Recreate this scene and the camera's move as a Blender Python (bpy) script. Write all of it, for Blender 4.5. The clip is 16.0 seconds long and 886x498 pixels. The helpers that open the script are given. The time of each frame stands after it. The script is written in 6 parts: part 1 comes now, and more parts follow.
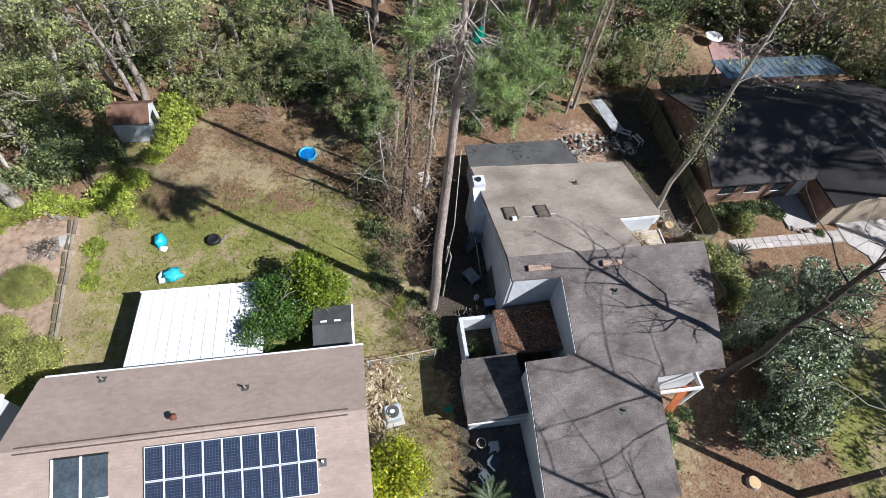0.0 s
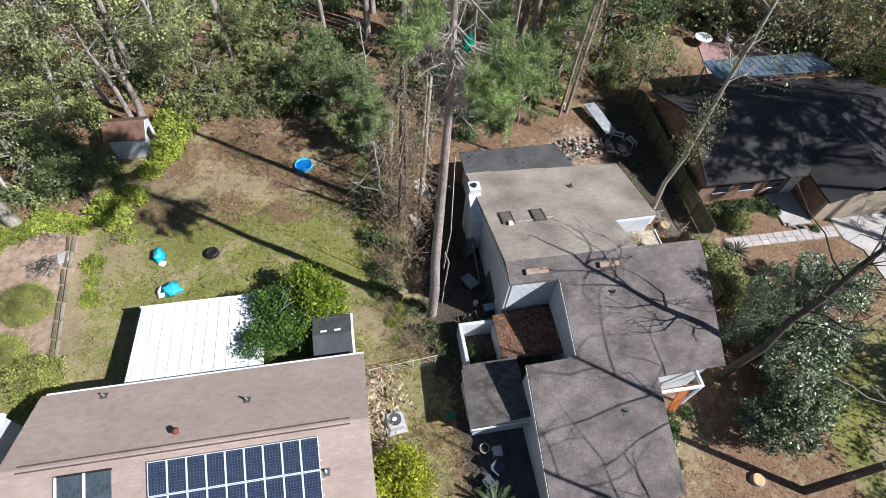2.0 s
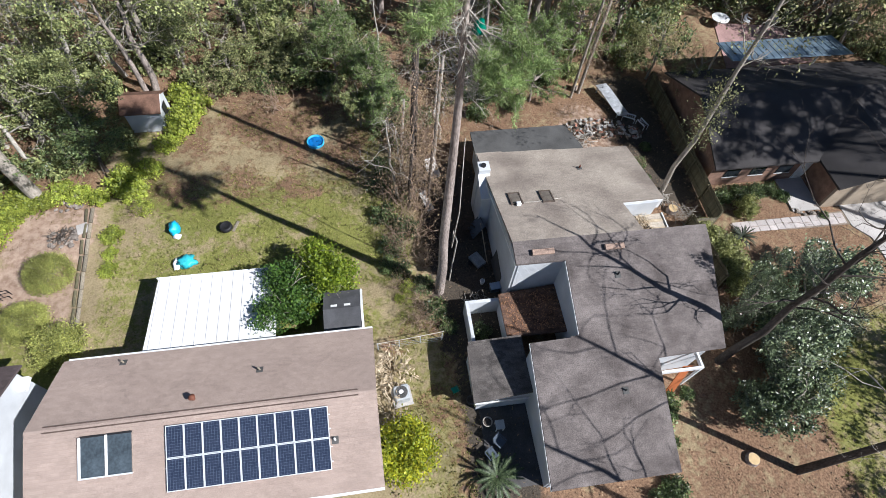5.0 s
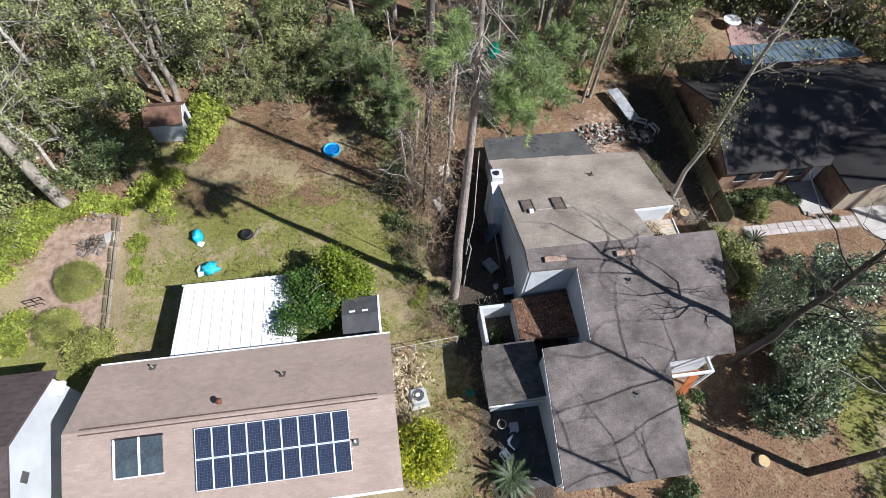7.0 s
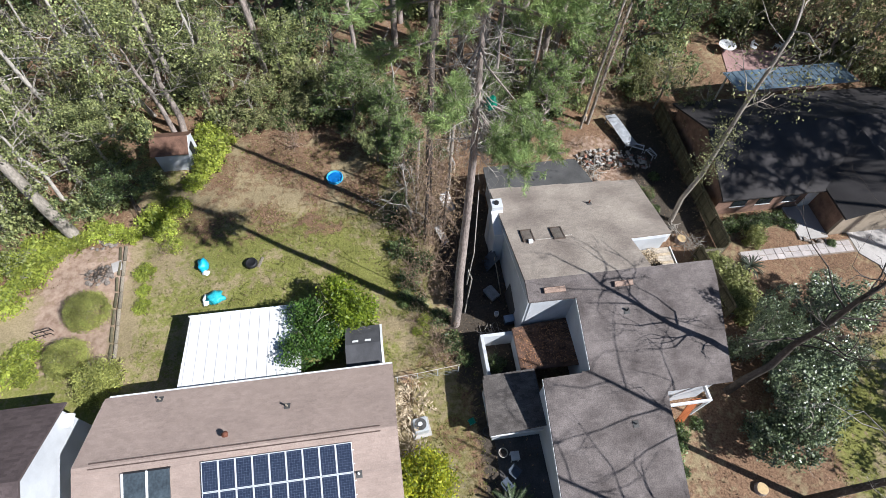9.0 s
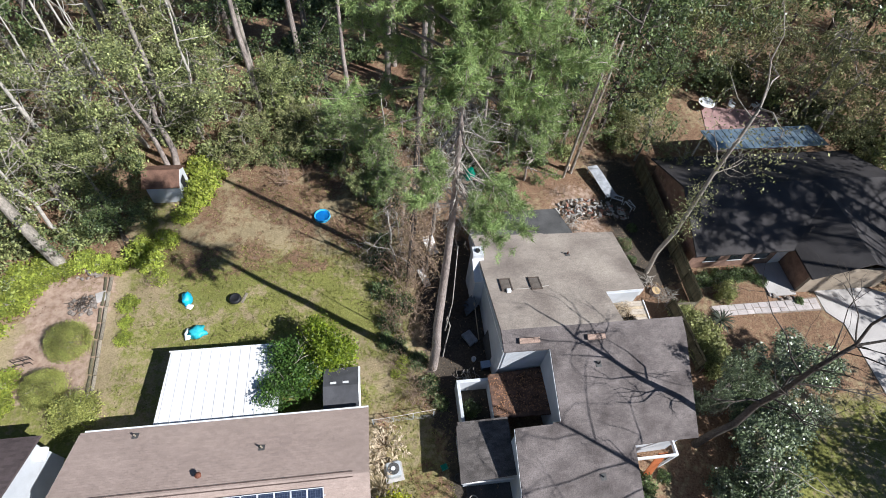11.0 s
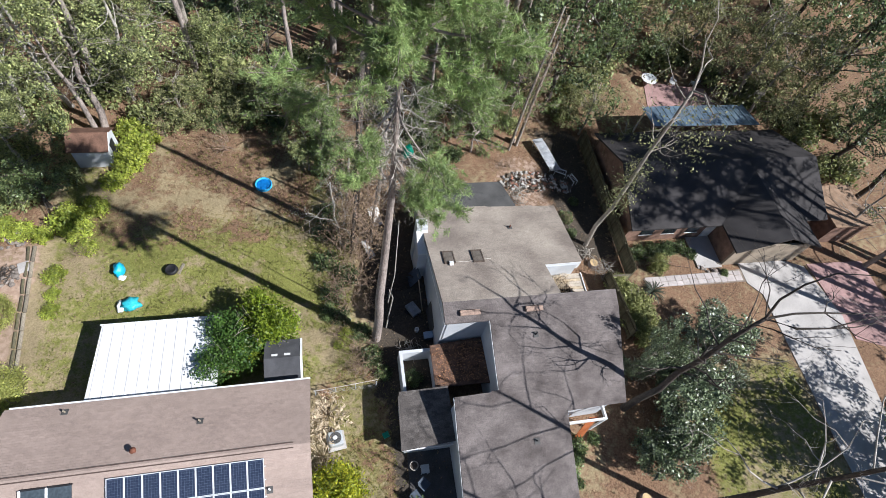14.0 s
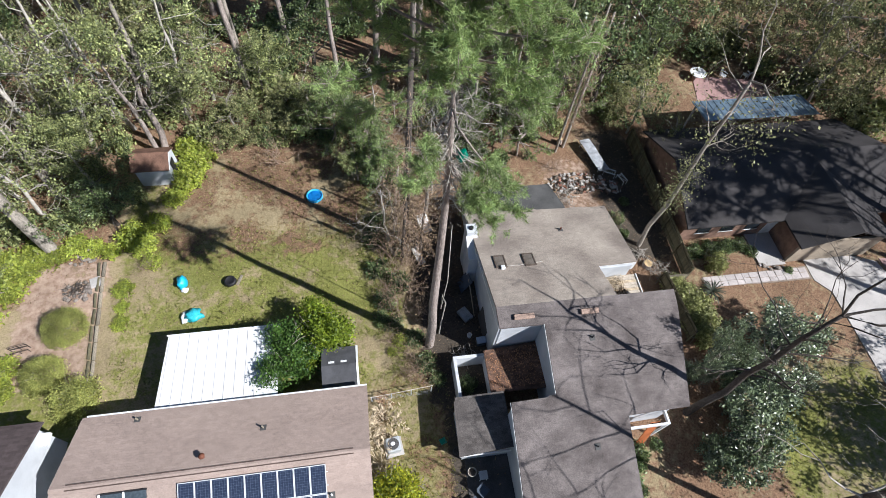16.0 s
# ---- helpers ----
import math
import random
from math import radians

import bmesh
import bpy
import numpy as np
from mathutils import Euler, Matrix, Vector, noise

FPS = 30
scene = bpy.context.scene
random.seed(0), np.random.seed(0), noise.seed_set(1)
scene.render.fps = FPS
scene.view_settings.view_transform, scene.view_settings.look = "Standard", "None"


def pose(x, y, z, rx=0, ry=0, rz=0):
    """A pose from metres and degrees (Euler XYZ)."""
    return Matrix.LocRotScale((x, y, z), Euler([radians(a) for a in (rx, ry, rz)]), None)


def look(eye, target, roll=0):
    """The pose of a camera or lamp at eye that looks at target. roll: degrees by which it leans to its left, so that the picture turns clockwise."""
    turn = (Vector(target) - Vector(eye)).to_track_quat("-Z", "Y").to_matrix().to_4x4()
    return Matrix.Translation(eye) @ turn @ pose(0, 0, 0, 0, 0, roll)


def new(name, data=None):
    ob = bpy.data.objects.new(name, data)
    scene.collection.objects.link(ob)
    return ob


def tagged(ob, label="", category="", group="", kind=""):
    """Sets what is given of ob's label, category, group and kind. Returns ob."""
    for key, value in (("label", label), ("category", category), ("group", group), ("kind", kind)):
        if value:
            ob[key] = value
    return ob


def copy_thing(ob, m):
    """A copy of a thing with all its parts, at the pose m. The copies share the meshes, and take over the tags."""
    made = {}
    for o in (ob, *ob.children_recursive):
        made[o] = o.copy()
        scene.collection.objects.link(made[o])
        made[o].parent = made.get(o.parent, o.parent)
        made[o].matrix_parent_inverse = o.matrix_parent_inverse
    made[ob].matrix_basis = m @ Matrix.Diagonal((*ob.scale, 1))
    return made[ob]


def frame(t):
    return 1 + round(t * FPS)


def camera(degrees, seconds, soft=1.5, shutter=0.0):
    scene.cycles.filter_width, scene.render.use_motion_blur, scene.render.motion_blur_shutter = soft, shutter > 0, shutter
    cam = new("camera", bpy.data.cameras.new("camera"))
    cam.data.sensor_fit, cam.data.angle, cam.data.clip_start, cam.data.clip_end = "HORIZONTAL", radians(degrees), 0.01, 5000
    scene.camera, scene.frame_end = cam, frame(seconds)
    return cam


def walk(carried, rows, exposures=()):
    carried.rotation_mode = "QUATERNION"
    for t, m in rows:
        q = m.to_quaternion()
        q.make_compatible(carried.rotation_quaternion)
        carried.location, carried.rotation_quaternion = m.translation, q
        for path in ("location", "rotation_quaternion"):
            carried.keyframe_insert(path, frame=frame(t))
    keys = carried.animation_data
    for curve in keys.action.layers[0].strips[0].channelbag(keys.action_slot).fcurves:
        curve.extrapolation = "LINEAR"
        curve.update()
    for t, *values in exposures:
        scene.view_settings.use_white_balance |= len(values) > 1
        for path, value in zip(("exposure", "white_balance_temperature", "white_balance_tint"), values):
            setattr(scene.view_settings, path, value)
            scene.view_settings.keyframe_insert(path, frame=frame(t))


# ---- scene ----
cam = camera(79.2, 16.0, soft=0.5)
PATH = [
    (0, (0.178, -0.453, 29.481), (2.823, 10.345, 12.855), 6.80),
    (0.5, (0.235, -0.491, 29.491), (2.822, 10.502, 12.984), 6.06),
    (1, (0.292, -0.550, 29.512), (2.930, 10.143, 12.817), 6.44),
    (1.5, (0.355, -0.551, 29.533), (2.928, 10.237, 12.889), 6.54),
    (2, (0.250, -0.583, 29.565), (2.950, 10.437, 13.095), 5.12),
    (2.5, (0.331, -0.634, 29.567), (2.853, 10.219, 12.958), 5.34),
    (3, (0.272, -0.726, 29.548), (2.729, 10.027, 12.864), 5.77),
    (3.5, (0.231, -0.605, 29.650), (2.591, 10.595, 13.248), 5.24),
    (4, (0.333, -0.648, 29.794), (2.544, 9.971, 12.990), 4.72),
    (4.2, (0.300, -0.692, 29.821), (2.593, 9.847, 12.978), 5.19),
    (6.3, (0.112, -0.886, 30.800), (2.206, 9.209, 13.661), 4.24),
    (6.5, (0.064, -0.846, 30.884), (2.003, 9.255, 13.731), 3.40),
    (7, (0.033, -0.710, 31.163), (1.865, 9.593, 14.119), 2.88),
    (7.5, (0.043, -0.572, 31.412), (1.657, 9.834, 14.408), -0.03),
    (8, (0.104, -0.401, 31.685), (2.065, 10.253, 14.873), 3.10),
    (8.2, (0.079, -0.341, 31.763), (1.873, 10.233, 14.881), 2.11),
    (10.3, (0.447, 0.578, 33.488), (2.283, 11.450, 16.799), 2.26),
    (10.5, (0.511, 0.568, 33.578), (2.278, 11.734, 17.080), 1.63),
    (11, (0.628, 0.673, 33.990), (2.915, 11.941, 17.626), 6.09),
    (11.5, (0.651, 0.665, 34.285), (3.248, 11.346, 17.577), 6.45),
    (12, (0.809, 0.516, 34.311), (3.662, 11.110, 17.589), 7.51),
    (12.5, (0.927, 0.764, 34.342), (3.546, 11.752, 17.837), 4.54),
    (13, (1.089, 0.605, 34.231), (4.000, 11.869, 17.963), 5.49),
    (13.5, (1.024, 0.600, 34.238), (4.268, 11.354, 17.691), 9.31),
    (14, (1.165, 0.904, 34.416), (5.147, 10.857, 17.532), 15.24),
    (14.5, (1.006, 0.851, 34.382), (5.016, 11.239, 17.769), 14.82),
    (15, (0.709, 0.870, 34.300), (3.742, 11.282, 17.496), 9.53),
    (15.5, (0.555, 0.886, 34.245), (2.864, 11.350, 17.358), 5.05),
    (16, (0.559, 0.878, 34.259), (3.041, 11.289, 17.364), 6.45),
]
EXPOSURES = [(0, 0.61, 5850, 11), (16, 0.61, 5850, 11)]
walk(cam, [(t, look(eye, target, roll)) for t, eye, target, roll in PATH], EXPOSURES)

# ---- light ----
SUN_AZ = Vector((0.833, -0.553, 0)).normalized()
SUN_EL = radians(42.5)
world = bpy.data.worlds.new("sky")
scene.world = world
world.use_nodes = True
_wn = world.node_tree.nodes
_sky = _wn.new("ShaderNodeTexSky")
_sky.sky_type = "NISHITA"
_sky.sun_disc = False
_sky.sun_elevation = SUN_EL
_sky.air_density, _sky.dust_density, _sky.altitude = 0.8, 0.2, 300
_sky.sun_rotation = math.atan2(SUN_AZ.x, SUN_AZ.y)
_bg = _wn["Background"]
_bg.inputs["Strength"].default_value = 0.05
world.node_tree.links.new(_sky.outputs["Color"], _bg.inputs["Color"])
sun_data = bpy.data.lights.new("sun", "SUN")
sun_data.energy, sun_data.angle, sun_data.color = 5.0, radians(0.5), (1.0, 0.955, 0.89)
sun = new("sun", sun_data)
sun.matrix_world = look((SUN_AZ * math.cos(SUN_EL) + Vector((0, 0, math.sin(SUN_EL)))) * 60, (0, 0, 0))


# ---- materials ----
def mat(name, rgb, rough=0.8, spread=0.25, scale=3.0, fine=40.0, fine_amt=0.2, bump=0.3, metal=0.0, rgb2=None, rand=0.0, island=0.0, spec=0.3, stretch=None):
    """A surface with two scales of mottling, a second tone and fine relief."""
    m = bpy.data.materials.new(name)
    m.use_nodes = True
    n, l = m.node_tree.nodes, m.node_tree.links
    b = n["Principled BSDF"]
    b.inputs["Roughness"].default_value, b.inputs["Metallic"].default_value = rough, metal
    b.inputs["Specular IOR Level"].default_value = spec
    co = n.new("ShaderNodeTexCoord")
    src = co.outputs["Object"]
    if stretch:
        mp = n.new("ShaderNodeMapping")
        mp.inputs["Scale"].default_value = stretch
        l.new(src, mp.inputs["Vector"])
        src = mp.outputs["Vector"]
    big, small = n.new("ShaderNodeTexNoise"), n.new("ShaderNodeTexNoise")
    big.inputs["Scale"].default_value, big.inputs["Detail"].default_value = scale, 6
    small.inputs["Scale"].default_value, small.inputs["Detail"].default_value = fine, 4
    l.new(src, big.inputs["Vector"])
    l.new(src, small.inputs["Vector"])
    ramp = n.new("ShaderNodeValToRGB")
    ramp.color_ramp.elements[0].position, ramp.color_ramp.elements[1].position = 0.32, 0.68
    lo = rgb2 or [c * (1 - spread) for c in rgb]
    ramp.color_ramp.elements[0].color = (*lo, 1)
    ramp.color_ramp.elements[1].color = (*(rgb if rgb2 else [min(1, c * (1 + spread * 0.6)) for c in rgb]), 1)
    l.new(big.outputs["Fac"], ramp.inputs["Fac"])
    val = n.new("ShaderNodeMapRange")
    val.inputs["From Min"].default_value, val.inputs["From Max"].default_value = 0.3, 0.7
    val.inputs["To Min"].default_value, val.inputs["To Max"].default_value = 1 - fine_amt, 1 + fine_amt
    l.new(small.outputs["Fac"], val.inputs["Value"])
    out = val.outputs["Result"]
    for amount, kind in ((rand, "o"), (island, "i")):
        if amount:
            node = n.new("ShaderNodeObjectInfo") if kind == "o" else n.new("ShaderNodeNewGeometry")
            mr = n.new("ShaderNodeMapRange")
            mr.inputs["To Min"].default_value, mr.inputs["To Max"].default_value = 1 - amount, 1 + amount
            l.new(node.outputs["Random" if kind == "o" else "Random Per Island"], mr.inputs["Value"])
            mu = n.new("ShaderNodeMath")
            mu.operation = "MULTIPLY"
            l.new(out, mu.inputs[0])
            l.new(mr.outputs["Result"], mu.inputs[1])
            out = mu.outputs[0]
    mix = n.new("ShaderNodeVectorMath")
    mix.operation = "SCALE"
    l.new(ramp.outputs["Color"], mix.inputs[0])
    l.new(out, mix.inputs["Scale"])
    l.new(mix.outputs["Vector"], b.inputs["Base Color"])
    if bump:
        bp = n.new("ShaderNodeBump")
        bp.inputs["Strength"].default_value, bp.inputs["Distance"].default_value = bump, 0.02
        l.new(small.outputs["Fac"], bp.inputs["Height"])
        l.new(bp.outputs["Normal"], b.inputs["Normal"])
    return m


def leafmat(name, rgb, rgb2, rough=0.5, translucent=0.45, spec=0.4, vary=0.45):
    """Leaves: each its own tone between two greens, some light let through."""
    m = bpy.data.materials.new(name)
    m.use_nodes = True
    n, l = m.node_tree.nodes, m.node_tree.links
    b, out = n["Principled BSDF"], n["Material Output"]
    b.inputs["Roughness"].default_value = rough
    b.inputs["Specular IOR Level"].default_value = spec
    geo, obi = n.new("ShaderNodeNewGeometry"), n.new("ShaderNodeObjectInfo")
    ramp = n.new("ShaderNodeValToRGB")
    ramp.color_ramp.elements[0].color, ramp.color_ramp.elements[1].color = (*rgb2, 1), (*rgb, 1)
    l.new(geo.outputs["Random Per Island"], ramp.inputs["Fac"])
    co, nz = n.new("ShaderNodeTexCoord"), n.new("ShaderNodeTexNoise")
    nz.inputs["Scale"].default_value = 0.9
    l.new(co.outputs["Object"], nz.inputs["Vector"])
    mr, mo, mu = n.new("ShaderNodeMapRange"), n.new("ShaderNodeMapRange"), n.new("ShaderNodeMath")
    mr.inputs["From Min"].default_value, mr.inputs["From Max"].default_value = 0.3, 0.7
    mr.inputs["To Min"].default_value, mr.inputs["To Max"].default_value = 1 - vary, 1 + vary
    mo.inputs["To Min"].default_value, mo.inputs["To Max"].default_value = 0.78, 1.22
    mu.operation = "MULTIPLY"
    l.new(nz.outputs["Fac"], mr.inputs["Value"])
    l.new(obi.outputs["Random"], mo.inputs["Value"])
    l.new(mr.outputs["Result"], mu.inputs[0])
    l.new(mo.outputs["Result"], mu.inputs[1])
    sc = n.new("ShaderNodeVectorMath")
    sc.operation = "SCALE"
    l.new(ramp.outputs["Color"], sc.inputs[0])
    l.new(mu.outputs[0], sc.inputs["Scale"])
    l.new(sc.outputs["Vector"], b.inputs["Base Color"])
    tr, mx = n.new("ShaderNodeBsdfTranslucent"), n.new("ShaderNodeMixShader")
    l.new(sc.outputs["Vector"], tr.inputs["Color"])
    mx.inputs["Fac"].default_value = translucent
    l.new(b.outputs["BSDF"], mx.inputs[1])
    l.new(tr.outputs["BSDF"], mx.inputs[2])
    l.new(mx.outputs["Shader"], out.inputs["Surface"])
    return m


M_shingle_tan = mat("tan_shingle", (0.37, 0.288, 0.242), 0.9, 0.10, 0.5, 45, 0.3, 0.4, island=0.07, spec=0.15)
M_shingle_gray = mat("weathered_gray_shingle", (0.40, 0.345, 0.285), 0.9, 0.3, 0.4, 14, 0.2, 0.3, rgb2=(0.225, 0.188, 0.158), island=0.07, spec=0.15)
# Side roof: darker than both main slopes.
M_shingle_side = mat("dark_gray_shingle", (0.13, 0.115, 0.105), 0.9, 0.3, 1.2, 24, 0.35, 0.5, island=0.2, spec=0.15)
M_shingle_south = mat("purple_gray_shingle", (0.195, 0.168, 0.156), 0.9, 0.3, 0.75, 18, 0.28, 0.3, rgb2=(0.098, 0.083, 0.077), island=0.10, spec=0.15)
M_roll_roof = mat("gray_roll_roofing", (0.10, 0.098, 0.094), 0.9, 0.25, 0.8, 40, 0.2, 0.4, spec=0.15)
M_shingle_brown = mat("brown_shingle", (0.15, 0.092, 0.066), 0.9, 0.4, 1.5, 25, 0.35, 0.5, island=0.3, spec=0.15)
M_shingle_dark = mat("charcoal_shingle", (0.058, 0.053, 0.052), 0.85, 0.3, 0.5, 40, 0.3, 0.4, island=0.2, spec=0.2)
M_straw_brown = mat("rusty_pine_litter", (0.36, 0.19, 0.10), 0.9, 0.35, 6, 30, 0.25, 0.1, island=0.45)
M_ridge = mat("dark_slot_shade", (0.12, 0.085, 0.07), 0.9, 0.3, 2, 40, 0.3, 0.3)
M_white_wall = mat("white_painted_siding", (0.56, 0.575, 0.59), 0.7, 0.12, 0.8, 30, 0.06, 0.1)
M_white_metal = mat("white_painted_metal", (0.74, 0.735, 0.72), 0.5, 0.14, 0.7, 20, 0.05, 0.05, stretch=(1, 0.25, 1))
M_trim = mat("white_trim_paint", (0.75, 0.75, 0.74), 0.6, 0.12, 2, 40, 0.06, 0.1)
M_black = mat("black_plastic", (0.02, 0.02, 0.022), 0.5, 0.3, 3, 30, 0.2, 0.1)
M_dark_roof = mat("dark_gray_felt", (0.075, 0.075, 0.08), 0.8, 0.25, 1.5, 40, 0.2, 0.3)
M_brick = mat("red_brick", (0.21, 0.13, 0.095), 0.85, 0.3, 2, 30, 0.25, 0.3, rand=0.2, island=0.2)
M_wood_gray = mat("weathered_fence_board", (0.26, 0.225, 0.17), 0.85, 0.3, 1.2, 14, 0.3, 0.3, rand=0.25, island=0.25)
M_wood_green = mat("mossy_fence_board", (0.14, 0.125, 0.075), 0.85, 0.3, 1.2, 14, 0.3, 0.3, rand=0.25)
M_wood_orange = mat("orange_stained_board", (0.42, 0.13, 0.045), 0.7, 0.2, 2, 20, 0.2, 0.2)
M_bark = mat("pine_bark", (0.33, 0.275, 0.24), 0.9, 0.35, 2.5, 16, 0.4, 1.0, stretch=(1, 1, 0.25))
M_bark_gray = mat("pale_gray_bark", (0.34, 0.30, 0.25), 0.9, 0.3, 2.5, 18, 0.35, 0.8, stretch=(1, 1, 0.3))
M_bark_dark = mat("dark_wet_bark", (0.085, 0.07, 0.058), 0.9, 0.4, 2.0, 16, 0.4, 0.9, stretch=(1, 1, 0.3))
M_twig = mat("bleached_twig", (0.45, 0.41, 0.355), 0.9, 0.3, 3, 20, 0.3, 0.2)
M_pine = leafmat("pine_needles", (0.34, 0.42, 0.15), (0.12, 0.19, 0.065), 0.5, 0.22)
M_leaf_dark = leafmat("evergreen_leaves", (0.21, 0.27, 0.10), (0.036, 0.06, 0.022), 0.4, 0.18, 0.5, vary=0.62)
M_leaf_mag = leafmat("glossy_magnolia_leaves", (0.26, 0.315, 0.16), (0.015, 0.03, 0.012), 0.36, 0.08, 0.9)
M_leaf_mid = leafmat("woodland_leaves", (0.375, 0.40, 0.155), (0.072, 0.094, 0.036), 0.5, 0.22, vary=0.65)
M_leaf_lime = leafmat("lime_green_leaves", (0.53, 0.57, 0.10), (0.21, 0.27, 0.055), 0.5, 0.45)
M_leaf_yellow = leafmat("yellow_green_leaves", (0.60, 0.57, 0.035), (0.17, 0.24, 0.025), 0.45, 0.4)
M_leaf_brown = leafmat("dry_brown_leaves", (0.36, 0.26, 0.16), (0.14, 0.10, 0.06), 0.8, 0.2, 0.1)
M_leaf_olive = leafmat("olive_oak_leaves", (0.41, 0.40, 0.18), (0.088, 0.10, 0.039), 0.6, 0.22, vary=0.65)


# ---- mesh helpers ----
def mesh_of(name, verts, faces, material, smooth=False):
    me = bpy.data.meshes.new(name)
    me.from_pydata([tuple(v) for v in verts], [], [tuple(f) for f in faces])
    me.materials.append(material)
    if smooth:
        me.polygons.foreach_set("use_smooth", [True] * len(me.polygons))
    me.update()
    return me


def quads_mesh(name, pts, material, k=4):
    """A mesh from an array of separate k-cornered faces, shape (n, k, 3)."""
    pts = np.asarray(pts, dtype=np.float32)
    n = len(pts)
    me = bpy.data.meshes.new(name)
    me.vertices.add(n * k)
    me.vertices.foreach_set("co", pts.ravel())
    me.loops.add(n * k)
    me.loops.foreach_set("vertex_index", np.arange(n * k, dtype=np.int32))
    me.polygons.add(n)
    me.polygons.foreach_set("loop_start", np.arange(0, n * k, k, dtype=np.int32))
    me.polygons.foreach_set("loop_total", np.full(n, k, dtype=np.int32))
    me.materials.append(material)
    me.update(calc_edges=True)
    return me


def part(name, bm, material, parent=None, label="", smooth=False):
    """Links a bmesh (or a ready mesh) as one object under its thing."""
    if isinstance(bm, bpy.types.Mesh):
        me = bm
    else:
        me = bpy.data.meshes.new(name)
        bm.normal_update()
        bm.to_mesh(me)
        bm.free()
        me.materials.append(material)
        if smooth:
            me.polygons.foreach_set("use_smooth", [True] * len(me.polygons))
    ob = new(name, me)
    if parent is not None:
        ob.parent = parent
    if label:
        ob["label"] = label
    return ob


def thing(name, at=(0, 0, 0), turn=0.0, label="", category="", group="", kind=""):
    ob = new(name)
    ob.matrix_basis = pose(*at, 0, 0, turn)
    return tagged(ob, label, category, group, kind)


def box(bm, x0, x1, y0, y1, z0, z1, bevel=0.0):
    m = Matrix.LocRotScale(((x0 + x1) / 2, (y0 + y1) / 2, (z0 + z1) / 2), None, (abs(x1 - x0), abs(y1 - y0), abs(z1 - z0)))
    r = bmesh.ops.create_cube(bm, size=1, matrix=m)
    if bevel:
        es = list({e for v in r["verts"] for e in v.link_edges})
        bmesh.ops.bevel(bm, geom=es, offset=bevel, segments=1, affect="EDGES")
    return bm


def boxed(*a, bevel=0.0):
    return box(bmesh.new(), *a, bevel=bevel)


def slab(poly, zf, thick):
    """A sheet over a plan polygon whose top follows zf(x, y), with thickness."""
    bm = bmesh.new()
    top = [bm.verts.new((x, y, zf(x, y))) for x, y in poly]
    low = [bm.verts.new((x, y, zf(x, y) - thick)) for x, y in poly]
    bm.faces.new(top)
    bm.faces.new(low[::-1])
    k = len(poly)
    for i in range(k):
        bm.faces.new((top[i], low[i], low[(i + 1) % k], top[(i + 1) % k]))
    bmesh.ops.recalc_face_normals(bm, faces=bm.faces)
    return bm


def wall_panel(p, q, z0, zp, zq, thick):
    """An upright wall from p to q in plan, with its own height at each end."""
    d = Vector((q[0] - p[0], q[1] - p[1], 0)).normalized()
    o = Vector((-d.y, d.x, 0)) * thick
    bm = bmesh.new()
    a = [Vector((*p, z0)), Vector((*q, z0)), Vector((*q, zq)), Vector((*p, zp))]
    v = [bm.verts.new(c) for c in a] + [bm.verts.new(c + o) for c in a]
    for f in ((0, 1, 2, 3), (7, 6, 5, 4), (0, 4, 5, 1), (1, 5, 6, 2), (2, 6, 7, 3), (3, 7, 4, 0)):
        bm.faces.new([v[i] for i in f])
    bmesh.ops.recalc_face_normals(bm, faces=bm.faces)
    return bm


def tube(path, radii, sides=7):
    """Vertices and faces of a tapered tube along a path."""
    path = [Vector(p) for p in path]
    vs, fs = [], []
    for i, p in enumerate(path):
        d = (path[min(i + 1, len(path) - 1)] - path[max(i - 1, 0)]).normalized()
        a = d.orthogonal().normalized()
        b = d.cross(a)
        for k in range(sides):
            t = 2 * math.pi * k / sides
            vs.append(p + (a * math.cos(t) + b * math.sin(t)) * radii[i])
        if i:
            o = (i - 1) * sides
            for k in range(sides):
                k2 = (k + 1) % sides
                fs.append((o + k, o + k2, o + sides + k2, o + sides + k))
    fs.append(tuple(range((len(path) - 1) * sides, len(path) * sides)))
    return vs, fs


class Tubes:
    """Gathers many tubes into one mesh."""

    def __init__(self):
        self.v, self.f = [], []

    def add(self, path, radii, sides=6):
        v, f = tube(path, radii, sides)
        o = len(self.v)
        self.v += v
        self.f += [tuple(i + o for i in q) for q in f]

    def mesh(self, name, material):
        return mesh_of(name, self.v, self.f, material, True)


def leaves(rng, centers, spread, per, size, flat=0.75, aspect=0.55, tilt=0.8):
    """Separate four-cornered leaves scattered round centres, bent a little."""
    centers = np.repeat(np.asarray(centers, float), per, axis=0)
    n = len(centers)
    if np.ndim(spread):
        spread = np.repeat(spread, per)[:, None]
    p = centers + rng.normal(size=(n, 3)) * spread * np.array([1, 1, flat])
    a = rng.normal(size=(n, 3))
    a /= np.linalg.norm(a, axis=1)[:, None]
    up = rng.normal(size=(n, 3)) * tilt + np.array([0, 0, 1.0])
    b = np.cross(up, a)
    b /= np.linalg.norm(b, axis=1)[:, None] + 1e-6
    s = size * rng.uniform(0.6, 1.3, n)[:, None]
    a, b = a * s * 0.5, b * s * 0.5 * aspect
    return np.stack([p - a, p - b * 1.0 + a * 0.1, p + a, p + b * 1.0 + a * 0.1], axis=1)


